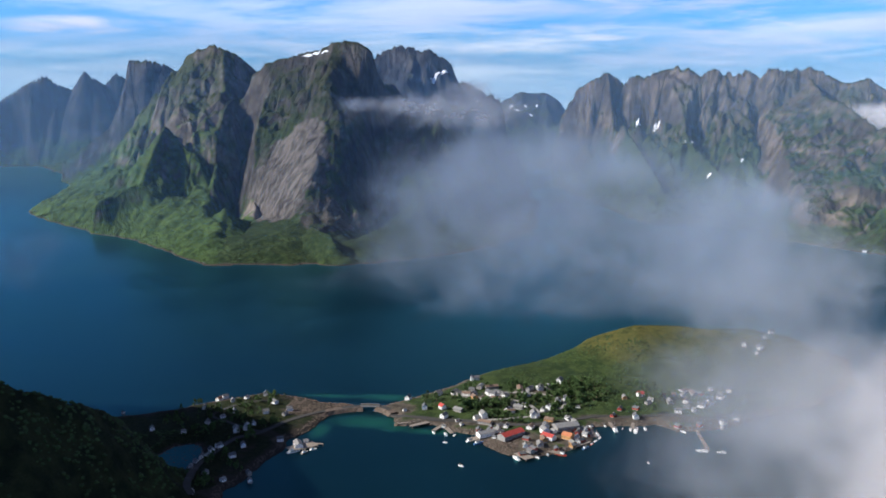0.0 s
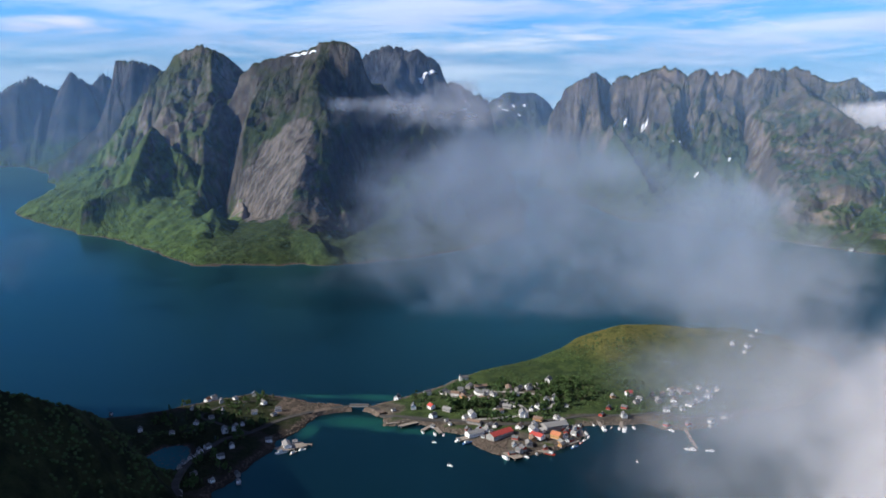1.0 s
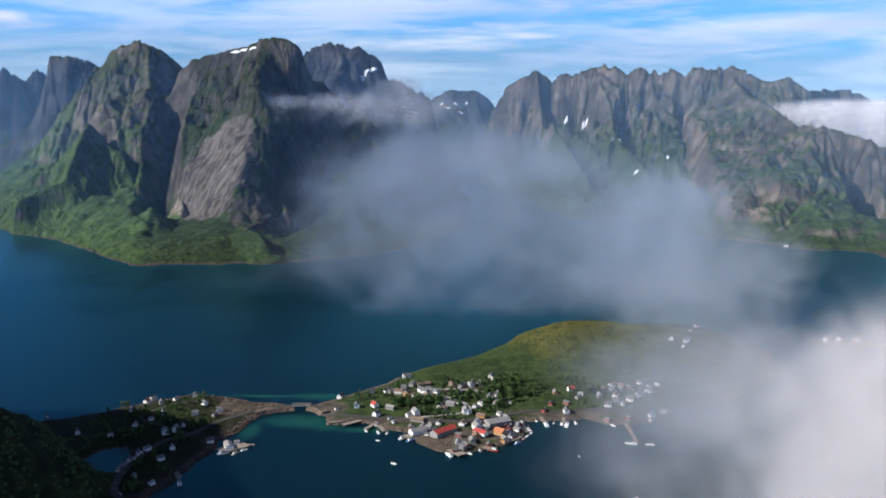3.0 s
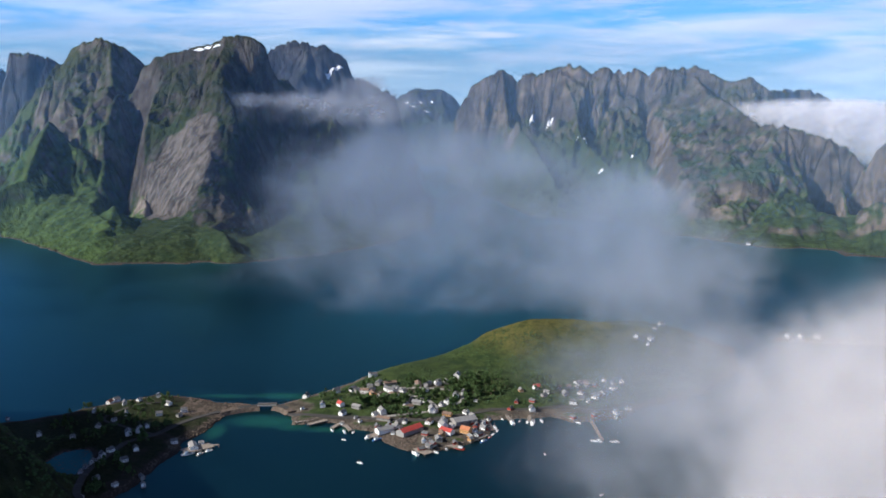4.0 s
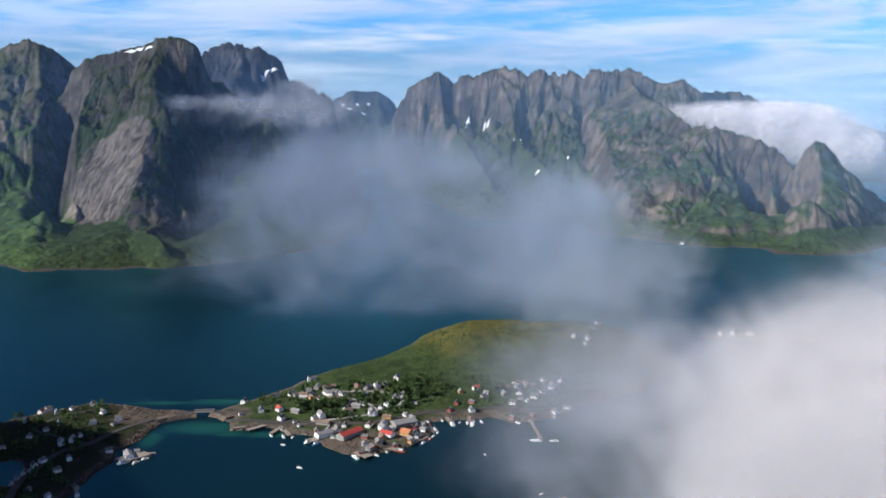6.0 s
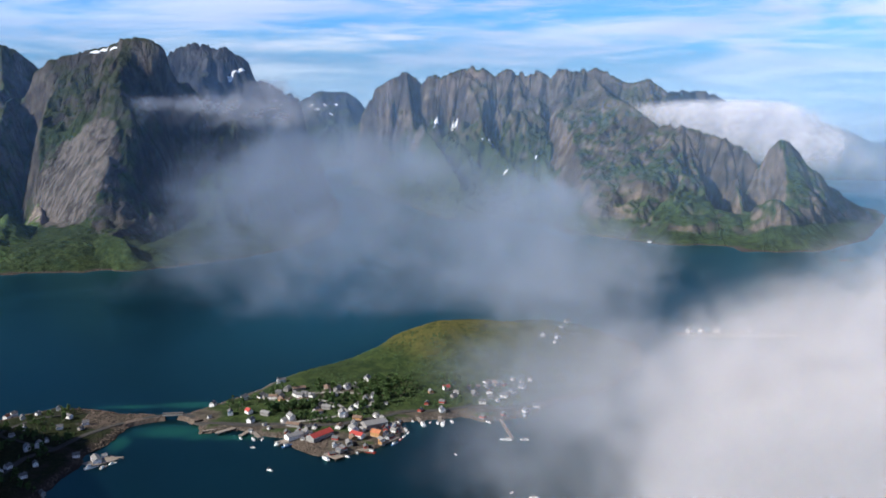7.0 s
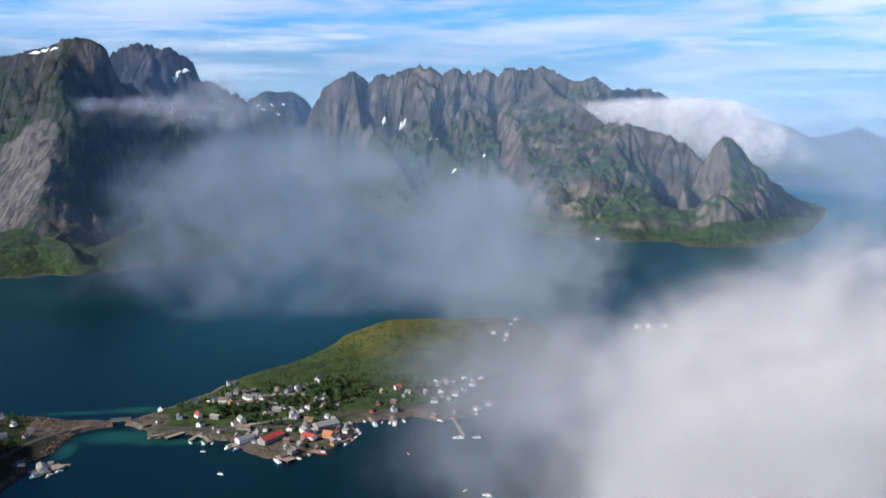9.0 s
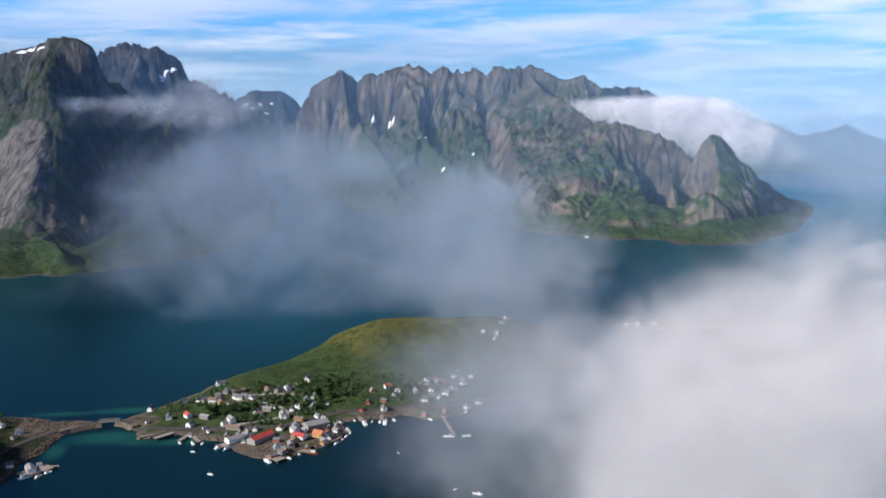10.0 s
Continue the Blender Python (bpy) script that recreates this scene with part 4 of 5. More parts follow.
SCRAP = [(-776, 1283, 170, 59, 60, 34, 0.8), (-724, 1314, 194, 47, 60, 19, 0.5), (-663, 1345, 141, 30, 60, 17, 0.45), (-569, 1388, 127, 15, 60, 38, 0.4), (-753, 1297, 132, 51, 60, 26, 0.5)]
M_CLOUD = mist("thick_cloud", 0.25, 0.0066, (0.69, 0.665, 0.675), 0.12, 1.2, 3.0, 1.0)
M_RIM = mist("grey_cloud", 0.22, 0.0080, (0.575, 0.58, 0.62), 0.10, 1.15, 2.9, 1.0)
M_HAZE = mist("village_haze", 0.21, 0.011, (0.52, 0.54, 0.60), 0.08, 1.0, 1.3, 1.2)
M_STRAND = mist("grey_strand", 0.17, 0.0080, (0.42, 0.465, 0.54), 0.15, 1.0, 2.4, 1.1)
M_VEIL = mist("thin_cloud", 0.252, 0.0055, (0.445, 0.515, 0.63), 0.09, 1.12, 2.4, 1.2)
M_WISP = mist("wispy_cloud", 0.46, 0.012, (0.62, 0.63, 0.69), 0.22, 1.0, 2.0, 0.9)
M_BRIGHT = mist("bright_cloud", 0.52, 0.009, (0.78, 0.76, 0.785), 0.18, 0.85, 1.15, 0.8)
M_BLUEMIST = mist("blue_mist", 0.38, 0.004, (0.48, 0.56, 0.69), 0.0, 1.0, 0.6)
M_FAINT = mist("faint_cloud", 0.22, 0.009, (0.50, 0.56, 0.66), 0.10, 1.0, 1.5, 1.2)
vapour("thick white cloud bank low over the shore", M_CLOUD, BANK, spread(770, 1030, 16), 1)
vapour("thin grey rim of the cloud bank over the harbour", M_RIM, RIM, spread(790, 1010, 11), 11)
vapour("thin haze of cloud over the end of the village", M_HAZE, VILLAGE, spread(1070, 1180, 6), 2)
vapour("scarcely visible haze over the harbour water", M_HAZE, HARBOUR, spread(950, 1060, 6), 12)
vapour("grey strand of cloud between fjord and harbour", M_STRAND, STRAND, spread(1380, 1620, 9), 3)
vapour("thin grey cloud drifting over the middle of the fjord", M_VEIL, VEIL, spread(1680, 2100, 14), 4, billow=10.0)
vapour("narrow white wisp clinging to the mountain side", M_WISP, WISP, spread(2320, 2440, 7), 5, 0.3, 0.3)
vapour("bright white cloud spilling behind the rocky ridge", M_BRIGHT, BRIGHT, spread(3190, 3370, 9), 6, 0.3, 0.6, 26.0, 80.0)
vapour("pale low mist round the headland", M_STRAND, HEAD, spread(2380, 2520, 6), 7)
vapour("faint blue mist in the far bay", M_BLUEMIST, BAY, spread(3200, 3900, 6), 8, 0.8, 0.0)
vapour("faint scrap of mist above the water", M_FAINT, SCRAP, spread(1440, 1560, 6), 9)


# ---------------------------------------------------------------- building helpers


def part(name, bm, mat, parent, label=""):
    me = bpy.data.meshes.new(name)
    bm.to_mesh(me)
    bm.free()
    me.materials.append(mat)
    ob = new(name, me)
    ob.parent = parent
    return tagged(ob, label)


def box(bm, x0, x1, y0, y1, z0, z1):
    v = [bm.verts.new(p) for p in ((x0, y0, z0), (x1, y0, z0), (x1, y1, z0), (x0, y1, z0), (x0, y0, z1), (x1, y0, z1), (x1, y1, z1), (x0, y1, z1))]
    for f in ((3, 2, 1, 0), (4, 5, 6, 7), (0, 1, 5, 4), (1, 2, 6, 5), (2, 3, 7, 6), (3, 0, 4, 7)):
        bm.faces.new([v[k] for k in f])
    return v


def boxed(*spans):
    bm = bmesh.new()
    for span in spans:
        box(bm, *span)
    return bm


def prism(profile_pts, y0, y1):
    """A profile in x, z drawn out along y."""
    bm = bmesh.new()
    a, b = [bm.verts.new((x, y0, z)) for x, z in profile_pts], [bm.verts.new((x, y1, z)) for x, z in profile_pts]
    bm.faces.new(a)
    bm.faces.new(b[::-1])
    for k in range(len(a)):
        m = (k + 1) % len(a)
        bm.faces.new((a[m], a[k], b[k], b[m]))
    bmesh.ops.recalc_face_normals(bm, faces=bm.faces)
    return bm


def ground_at(x, y, height):
    return float(height(np.array([float(x)]), np.array([float(y)]))[0])


def house(label, wide, long, eaves, pitch, walls, roof, chimney=True, tower=False, group="houses of the village"):
    """A gabled timber house: its ridge runs along y."""
    root = tagged(new("house"), label, "house", group)
    w, l = wide / 2, long / 2
    rise = w * pitch
    part("wall", prism([(-w, -1.5), (w, -1.5), (w, eaves), (0, eaves + rise), (-w, eaves)], -l, l), walls, root)
    over, t = 0.45, 0.3
    for side in (-1, 1):
        slab = part("roof", prism([(0, eaves + rise + 0.02), (side * (w + over), eaves - over * pitch + 0.02), (side * (w + over), eaves - over * pitch + t), (0, eaves + rise + t)], -l - over, l + over), roof, root)
    part("foundation", boxed((-w - 0.12, w + 0.12, -l - 0.12, l + 0.12, -2.0, 0.45)), M_CONCRETE, root)
    if chimney:
        part("chimney", boxed((-0.45, 0.45, l * 0.25, l * 0.25 + 0.9, eaves + rise * 0.6, eaves + rise + 1.3)), M_CONCRETE, slab, "grey brick chimney")
    rows = max(2, int(long / 3.2))
    for side in (-1, 1):
        for k in range(rows):
            y = -l + long * (k + 0.5) / rows
            part("window", boxed((side * w - 0.06, side * w + 0.06, y - 0.55, y + 0.55, eaves * 0.42, eaves * 0.42 + 1.25)), M_GLASS, root)
    for end in (-1, 1):
        part("window", boxed((-0.6, 0.6, end * l - 0.06, end * l + 0.06, eaves * 0.95, eaves * 0.95 + 1.2)), M_GLASS, root)
    part("door", boxed((w * 0.3, w * 0.3 + 1.0, -l - 0.07, -l + 0.05, 0.45, 2.5)), M_BROWNROOF, root)
    if tower:
        top = eaves + rise - 0.6
        part("tower", boxed((-1.6, 1.6, -l - 3.0, -l - 0.1, -1.0, top)), walls, root)
        bm = bmesh.new()
        c = [bm.verts.new(p) for p in ((-1.8, -l - 3.2, top), (1.8, -l - 3.2, top), (1.8, -l + 0.1, top), (-1.8, -l + 0.1, top), (0, -l - 1.55, top + 3.8))]
        for f in ((0, 1, 4), (1, 2, 4), (2, 3, 4), (3, 0, 4), (3, 2, 1, 0)):
            bm.faces.new([c[k] for k in f])
        part("spire", bm, roof, root)
    return root


def kinds():
    h = {}
    h["W"] = house("white wooden house with a dark slate roof", 7.5, 10.5, 5.0, 0.85, M_WHITE, M_SLATE)
    h["w"] = house("small white wooden house with a grey roof", 6.0, 8.0, 3.8, 0.8, M_WHITE, M_GREYROOF)
    h["s"] = house("little white wooden shed on the grass", 4.0, 5.5, 2.8, 0.7, M_WHITE, M_SLATE, False)
    h["R"] = house("white wooden house with a bright red roof", 8.0, 10.0, 4.8, 0.85, M_WHITE, M_REDROOF)
    h["P"] = house("pale wooden house with a faded red roof", 8.0, 12.0, 4.8, 0.8, M_WHITE, M_ORANGEROOF)
    h["G"] = house("grey boarded house with a grey roof", 8.0, 14.0, 4.2, 0.55, M_GREYWALL, M_GREYROOF)
    h["g"] = house("small grey boarded house with a dark roof", 6.5, 9.0, 3.6, 0.7, M_GREYWALL, M_SLATE)
    h["B"] = house("white house with a brown tiled roof", 8.0, 13.0, 4.0, 0.6, M_WHITE, M_BROWNROOF)
    h["O"] = house("ochre boarded house with a brown roof", 8.0, 13.0, 4.0, 0.6, M_YELLOW, M_BROWNROOF)
    h["L"] = house("long low house with a reddish brown roof", 8.5, 20.0, 3.6, 0.5, M_GREYWALL, M_BROWNROOF, False)
    h["M"] = house("large white wooden house with a grey roof", 9.5, 14.0, 6.5, 0.75, M_WHITE, M_GREYROOF)
    h["r"] = house("red boarded fishing cabin by the water", 6.0, 9.0, 3.2, 0.75, M_RED, M_SLATE)
    h["y"] = house("ochre boarded cabin with a grey roof", 6.5, 9.5, 3.5, 0.75, M_YELLOW, M_GREYROOF)
    h["Y"] = house("tall orange boarded quay house with an orange roof", 10.0, 14.0, 6.0, 0.7, M_YELLOW, M_ORANGEROOF)
    h["H"] = house("grey and white harbour warehouse with a grey roof", 12.0, 24.0, 5.5, 0.5, M_WHITE, M_GREYROOF, False)
    h["X"] = house("big harbour warehouse with a long bright red roof", 15.0, 38.0, 6.0, 0.5, M_GREYWALL, M_REDROOF, False)
    h["Q"] = house("harbour store with a red roof and white gable", 11.0, 19.0, 5.0, 0.6, M_WHITE, M_REDROOF, False)
    h["Z"] = house("big grey harbour hall with a low grey roof and white front", 19.0, 34.0, 6.5, 0.35, M_GREYWALL, M_GREYROOF, False)
    h["C"] = house("white wooden church with a pointed tower", 6.5, 11.0, 4.5, 0.9, M_WHITE, M_SLATE, False, True)
    return h


HOUSES_WEST = [(-214, 1242, "W", -15), (-186, 1199, "W", 10), (-210, 1192, "s", -50), (-164, 1202, "R", 40), (-143, 1197, "G", 60), (-158, 1173, "W", -30), (-177, 1260, "W", -50),
    (-156, 1265, "W", -50), (-135, 1327, "C", -70), (-111, 1262, "W", 40), (-100, 1261, "W", 80), (-92, 1255, "w", 10), (-110, 1291, "L", -70), (-125, 1290, "G", -15), (-135, 1279,
    "g", 80), (-140, 1258, "B", 80), (-128, 1243, "O", 25)]
HOUSES_MIDDLE = [(-72, 1284, "L", 10), (-59, 1282, "G", -30), (-46, 1287, "W", -50), (-35, 1294, "G", 10), (-21, 1318, "M", -15), (-61, 1257, "w", -70), (-11, 1250, "W", 10), (-21,
    1239, "W", 10), (-29, 1215, "W", -15), (-81, 1196, "W", -30), (-69, 1211, "g", 10), (-49, 1183, "M", 10), (-110, 1177, "M", 25), (-118, 1171, "w", -50), (-34, 1131, "M", 25),
    (-8, 1182, "w", 40), (4, 1228, "s", 80), (-39, 1206, "w", -15), (-4, 1270, "w", -30), (-106, 1229, "g", -15)]
QUAYSIDE = [(-102, 1121, "H", -55), (-72, 1115, "X", -42), (-29, 1115, "Q", 56), (-7, 1120, "Y", 60), (-54, 1087, "w", 10), (-56, 1070, "r", -70), (-19, 1089, "r", 10), (16, 1158,
    "r", 10), (4, 1139, "r", -15), (-89, 1133, "w", 40), (-1, 1108, "y", 40), (-38, 1094, "G", 10), (-44, 1082, "r", 40), (13, 1137, "w", 60), (20, 1172, "s",
    -30), (-80, 1146, "w", -15), (-97, 1141, "r", 10)]
HALLS = [(-10, 1150, "Z", -62)]
HOUSES_EAST = [(63, 1268, "y", 10), (84, 1278, "R", -70), (92, 1252, "g", -50), (121, 1283, "L", -70), (137, 1283, "w", 60), (120, 1260, "G", 10), (127, 1225, "W", 80), (139, 1243,
    "g", 80), (157, 1247, "W", 60), (177, 1314, "w", 25), (188, 1306, "w", -30), (200, 1313, "W", -15), (170, 1263, "W", -50), (185, 1283, "W", 40), (56, 1228, "r", -15), (76,
    1232, "r", 60), (74, 1202, "W", 10), (47, 1204, "r", -30), (149, 1188, "r", 25), (123, 1182, "r", 40), (178, 1198, "W", 25), (195, 1216, "W", 80)]
HOUSES_FAR = [(241, 1461, "W", -15), (262, 1456, "W", 25), (280, 1523, "w", -50), (312, 1644, "W", -70), (256, 1444, "w", -15)]
HOUSES_SHADE = [(-460, 1166, "W", 10), (-457, 1209, "P", -15), (-452, 1219, "W", -50), (-434, 1197, "W", 25), (-421, 1213, "w", -30), (-401, 1230, "W", 10), (-378, 1195, "W", 60),
    (-352, 1171, "W", -70), (-377, 1154, "W", -70), (-417, 1153, "W", 25), (-423, 1129, "w", -50), (-433, 1104, "W", 10), (-490, 1076, "W", 25), (-449, 1070, "w", -70), (-392,
    1088, "M", 25), (-383, 1099, "M", 10), (-369, 1045, "W", 25), (-394, 1036, "W", -30)]
HOUSES_SHORE = [(-398, 1023, "W", 40), (-371, 1013, "W", -50), (-403, 1007, "W", 10), (-398, 1011, "w", -15), (-406, 997, "w", 60), (-406, 982, "w", 10), (-383, 964, "g", -30),
    (-377, 910, "w", 10), (-341, 979, "g", 40), (-359, 951, "w", -30), (-333, 959, "w", 25), (-335, 1074, "W", -70), (-311, 1064, "H", 25), (-305, 1076, "w", -70), (-559, 1146,
    "s", 60), (-353, 1155, "g", -30), (-379, 1114, "w", 25)]



CABINS = [(6, 1145, "r", 15), (12, 1153, "w", 45), (17, 1139, "r", -10), (5, 1115, "w", -10), (-1, 1103, "y", -35), (9, 1119, "r", -35), (-91, 1131, "w", 70), (-84, 1130, "s",
    -60), (-109, 1130, "r", -10), (-48, 1076, "g", 45), (-33, 1149, "W", 15), (-79, 1193, "B", -60), (-77, 1220, "g", -10), (-47, 1182, "W", 45), (-24, 1133,
    "w", 45), (-91, 1112, "s", 70), (-140, 1162, "s", -60), (-106, 1158, "L", 70), (-98, 1258, "w", 15), (-89, 1250, "w", -35), (-106, 1256, "W", 70), (-60, 1261, "w", 15), (-69,
    1208, "G", 70), (-46, 1285, "W", 15), (-32, 1218, "w", -35), (-7, 1182, "w", -35), (-131, 1261, "g", -35)]
SHEDS = [(0, 1148, "r", 15), (3, 1123, "w", -20), (18, 1146, "s", -50), (-48, 1090, "s", -20), (-34, 1109, "O", 15), (-87, 1147, "g", -50), (-98, 1131, "r", 40), (-54, 1107, "r", 70), (-65, 1127, "r", -20), (-112, 1137, "r", 15), (-134, 1150, "s", 40), (-155, 1148, "s", 70), (-51, 1143, "B", -20), (0, 1174, "w", 40), (-30, 1172, "O", 70), (-118, 1236, "B", -20), (-150, 1262, "g", -50), (-140, 1228, "r", 40), (-100, 1236, "B", 70), (-60, 1214, "s", -20), (152, 1296, "L", 15), (140, 1299, "B", -50), (161, 1293, "r", 40), (96, 1263, "w", 70), (140, 1262, "B", -20), (147, 1231, "w", 15), (161, 1255, "O", -50), (176, 1189, "s", 40)]


def settle(rows, height, proto, size=0.84):
    for x, y, kind, turn in rows:
        z = max(ground_at(x, y, height), 1.6)
        copy_thing(proto[kind], pose(x, y, z + 0.1, 0, 0, turn) @ Matrix.Scale(size, 4))


PROTO = kinds()
for rows in (HOUSES_WEST, HOUSES_MIDDLE, QUAYSIDE, HOUSES_EAST, HOUSES_FAR):
    settle(rows, reine_height, PROTO)
settle(CABINS, reine_height, PROTO)
settle(SHEDS, reine_height, PROTO)
settle(HALLS, reine_height, PROTO)
for rows in (HOUSES_SHADE, HOUSES_SHORE):
    settle(rows, near_height, PROTO, 0.72)
for ob in PROTO.values():
    for o in (*ob.children_recursive, ob):
        bpy.data.objects.remove(o)


# ---------------------------------------------------------------- snow left on the mountains


def surface_at(grid, x, y):
    x0, y0, sx, sy, h = grid
    fx, fy = (x - x0) / sx, (y - y0) / sy
    i, j = min(max(int(fx), 0), h.shape[1] - 2), min(max(int(fy), 0), h.shape[0] - 2)
    u, v = fx - i, fy - j
    return (h[j, i] * (1 - u) + h[j, i + 1] * u) * (1 - v) + (h[j + 1, i] * (1 - u) + h[j + 1, i + 1] * u) * v


def snow_patch(which, x, y, wide, long, turn, seed):
    """A ragged field of old snow, laid close over the rock."""
    ob, grid = MOUNTAINS[which]
    rnd = random.Random(seed)
    bm = bmesh.new()
    rings, n, made = 5, 18, []
    rag = [rnd.uniform(0.55, 1.2) for _ in range(n)]
    c, s_ = math.cos(radians(turn)), math.sin(radians(turn))
    for r in range(rings + 1):
        for k in range(n):
            a, q = 2 * math.pi * k / n, r / rings
            dx, dy = q * rag[k] * wide * math.cos(a), q * rag[k] * long * math.sin(a)
            px, py = x + dx * c - dy * s_, y + dx * s_ + dy * c
            made.append(bm.verts.new((px, py, surface_at(grid, px, py) + 2.2 * (1 - q ** 4) + 0.2)))
    for r in range(rings):
        for k in range(n):
            a, b = r * n + k, r * n + (k + 1) % n
            bm.faces.new((made[a], made[b], made[b + n], made[a + n]))
    bmesh.ops.recalc_face_normals(bm, faces=bm.faces)
    return part("snow_patch", bm, M_SNOW, ob, "patch of old white snow")


SNOW_EAST = [(6, 203, 3684, 11, 13, 0), (6, 197, 3668, 8, 7, 20), (6, 263, 3659, 13, 7, -25), (6, 245, 3655, 8, 5, 0), (6, 192, 3655, 6, 6, 0), (6, 340, 3403, 9, 4, -25), (6, 363, 3385, 6, 3, 0),
    (6, 397, 3203, 8, 4, -30), (6, 495, 3209, 5, 3, -30), (6, 602, 3522, 4, 5, 0)]
SNOW_WEST = [(4, -526, 3932, 16, 7, 35), (4, -543, 3918, 20, 6, 35), (4, -562, 3903, 16, 7, 30), (3, -795, 2931, 17, 2.5, -10), (3, -769, 2928, 16, 2, -12),
    (3, -739, 2912, 12, 2.5, -20), (5, -320, 4721, 10, 7, 0), (5, -292, 4693, 16, 6, 0), (5, -226, 4674, 10, 6, 0), (5, -204, 4731, 8, 6, 0), (5, -255, 4723, 9, 6, 0)]
for row in SNOW_EAST + SNOW_WEST:
    snow_patch(*row, row[1])

# ---------------------------------------------------------------- pond, road, causeway and bridge


def make_pond():
    verts = [(-432 + 25 * (1 + 0.1 * math.sin(3 * a)) * math.cos(a), 1000 + 54 * (1 + 0.08 * math.sin(2 * a + 1)) * math.sin(a), 3.1) for a in (2 * math.pi * k / 40 for k in range(40))]
    return tagged(new("pond", mesh_of("pond", verts, [tuple(range(40))], M_WATER)), "still grey-blue pond among the houses", "pond", kind="structure")


make_pond()
ROAD_WEST = [(-372, 899), (-386, 920), (-394, 950), (-399, 985), (-394, 1028), (-385, 1068), (-364, 1094), (-345, 1134), (-327, 1161), (-302, 1187), (-283, 1199), (-268, 1205)]
ROAD_EAST = [(-246, 1207), (-233, 1199), (-217, 1178), (-175, 1169), (-126, 1164), (-84, 1156), (-44, 1158), (-11, 1180), (30, 1203), (64, 1206), (113, 1218), (159, 1212), (205, 1240)]
LANE = [(-126, 1164), (-60, 1180), (-45, 1200), (-70, 1236), (-110, 1247), (-150, 1250)]
LANE_UP = [(-45, 1200), (-15, 1225), (-20, 1262), (-60, 1270), (-100, 1272)]
LANE_SHADE = [(-364, 1094), (-405, 1112), (-440, 1140), (-420, 1190), (-380, 1210)]


def smooth_path(path, step=6.0):
    out = []
    for k in range(len(path) - 1):
        p0, p1, p2, p3 = path[max(0, k - 1)], path[k], path[k + 1], path[min(len(path) - 1, k + 2)]
        n = max(2, int(math.dist(p1, p2) / step))
        for m in range(n):
            t = m / n
            out.append(tuple(0.5 * (2 * b + (c - a) * t + (2 * a - 5 * b + 4 * c - d) * t * t + (3 * b - a - 3 * c + d) * t ** 3) for a, b, c, d in zip(p0, p1, p2, p3)))
    return out + [path[-1]]


def road_strip(name, path, half, height, mat, label, deck=None, kind="structure"):
    """A roadway laid over the ground, with a shoulder on either side."""
    pts = smooth_path(path)
    verts, faces = [], []
    for k, (x, y) in enumerate(pts):
        a, b = pts[max(0, k - 1)], pts[min(len(pts) - 1, k + 1)]
        d = Vector((b[0] - a[0], b[1] - a[1])).normalized()
        z = max(ground_at(x, y, height), ground_at(x - d.y * half, y + d.x * half, height), ground_at(x + d.y * half, y - d.x * half, height), 1.5) + 0.45
        if deck:
            near = min(1.0, math.hypot(x - deck[0], y - deck[1]) / 50)
            z = max(z, deck[2] * (1 - near) + z * near)
        for off, low in ((-half - 0.8, -2.0), (-half, 0.0), (half, 0.0), (half + 0.8, -2.0)):
            verts.append((x - d.y * off, y + d.x * off, z + low))
    for k in range(len(pts) - 1):
        for m in range(3):
            p = 4 * k + m
            faces.append((p, p + 4, p + 5, p + 1))
    return tagged(new(name, mesh_of(name, verts, faces, mat, False)), label, "road", kind=kind)


DECK = (-257, 1206, 5.4)
road_strip("road", ROAD_WEST, 3.4, near_height, M_ROAD, "narrow grey road along the shaded shore", DECK)
road_strip("road", ROAD_EAST, 3.6, reine_height, M_ROAD, "grey asphalt road through the village", DECK)
road_strip("road", LANE, 2.4, reine_height, M_CONCRETE, "pale gravel lane between the houses")
road_strip("road", LANE_UP, 2.2, reine_height, M_CONCRETE, "pale gravel lane between the houses")
road_strip("road", LANE_SHADE, 2.2, near_height, M_ROAD, "narrow grey lane in the shade")


def embankment(path, half, top, mat, label):
    pts = smooth_path(path)
    verts, faces = [], []
    rnd = random.Random(3)
    for k, (x, y) in enumerate(pts):
        a, b = pts[max(0, k - 1)], pts[min(len(pts) - 1, k + 1)]
        d = Vector((b[0] - a[0], b[1] - a[1])).normalized()
        for off, z in ((-half - 7, -3.0), (-half - 2.2, top * 0.55), (-half, top), (half, top), (half + 2.2, top * 0.55), (half + 7, -3.0)):
            j = rnd.uniform(-0.8, 0.8)
            verts.append((x - d.y * (off + j), y + d.x * (off + j), z + (rnd.uniform(-0.5, 0.3) if abs(off) > half else 0)))
    for k in range(len(pts) - 1):
        for m in range(5):
            p = 6 * k + m
            faces.append((p, p + 6, p + 7, p + 1))
    return tagged(new("causeway", mesh_of("causeway", verts, faces, mat, False)), label, "causeway", kind="structure")


embankment([(-312, 1176), (-302, 1187), (-283, 1199), (-267, 1205)], 4.5, 4.4, M_STONE, "brown stone causeway carrying the road")
embankment([(-247, 1207), (-233, 1199), (-222, 1185)], 4.5, 4.4, M_STONE, "brown stone causeway carrying the road")


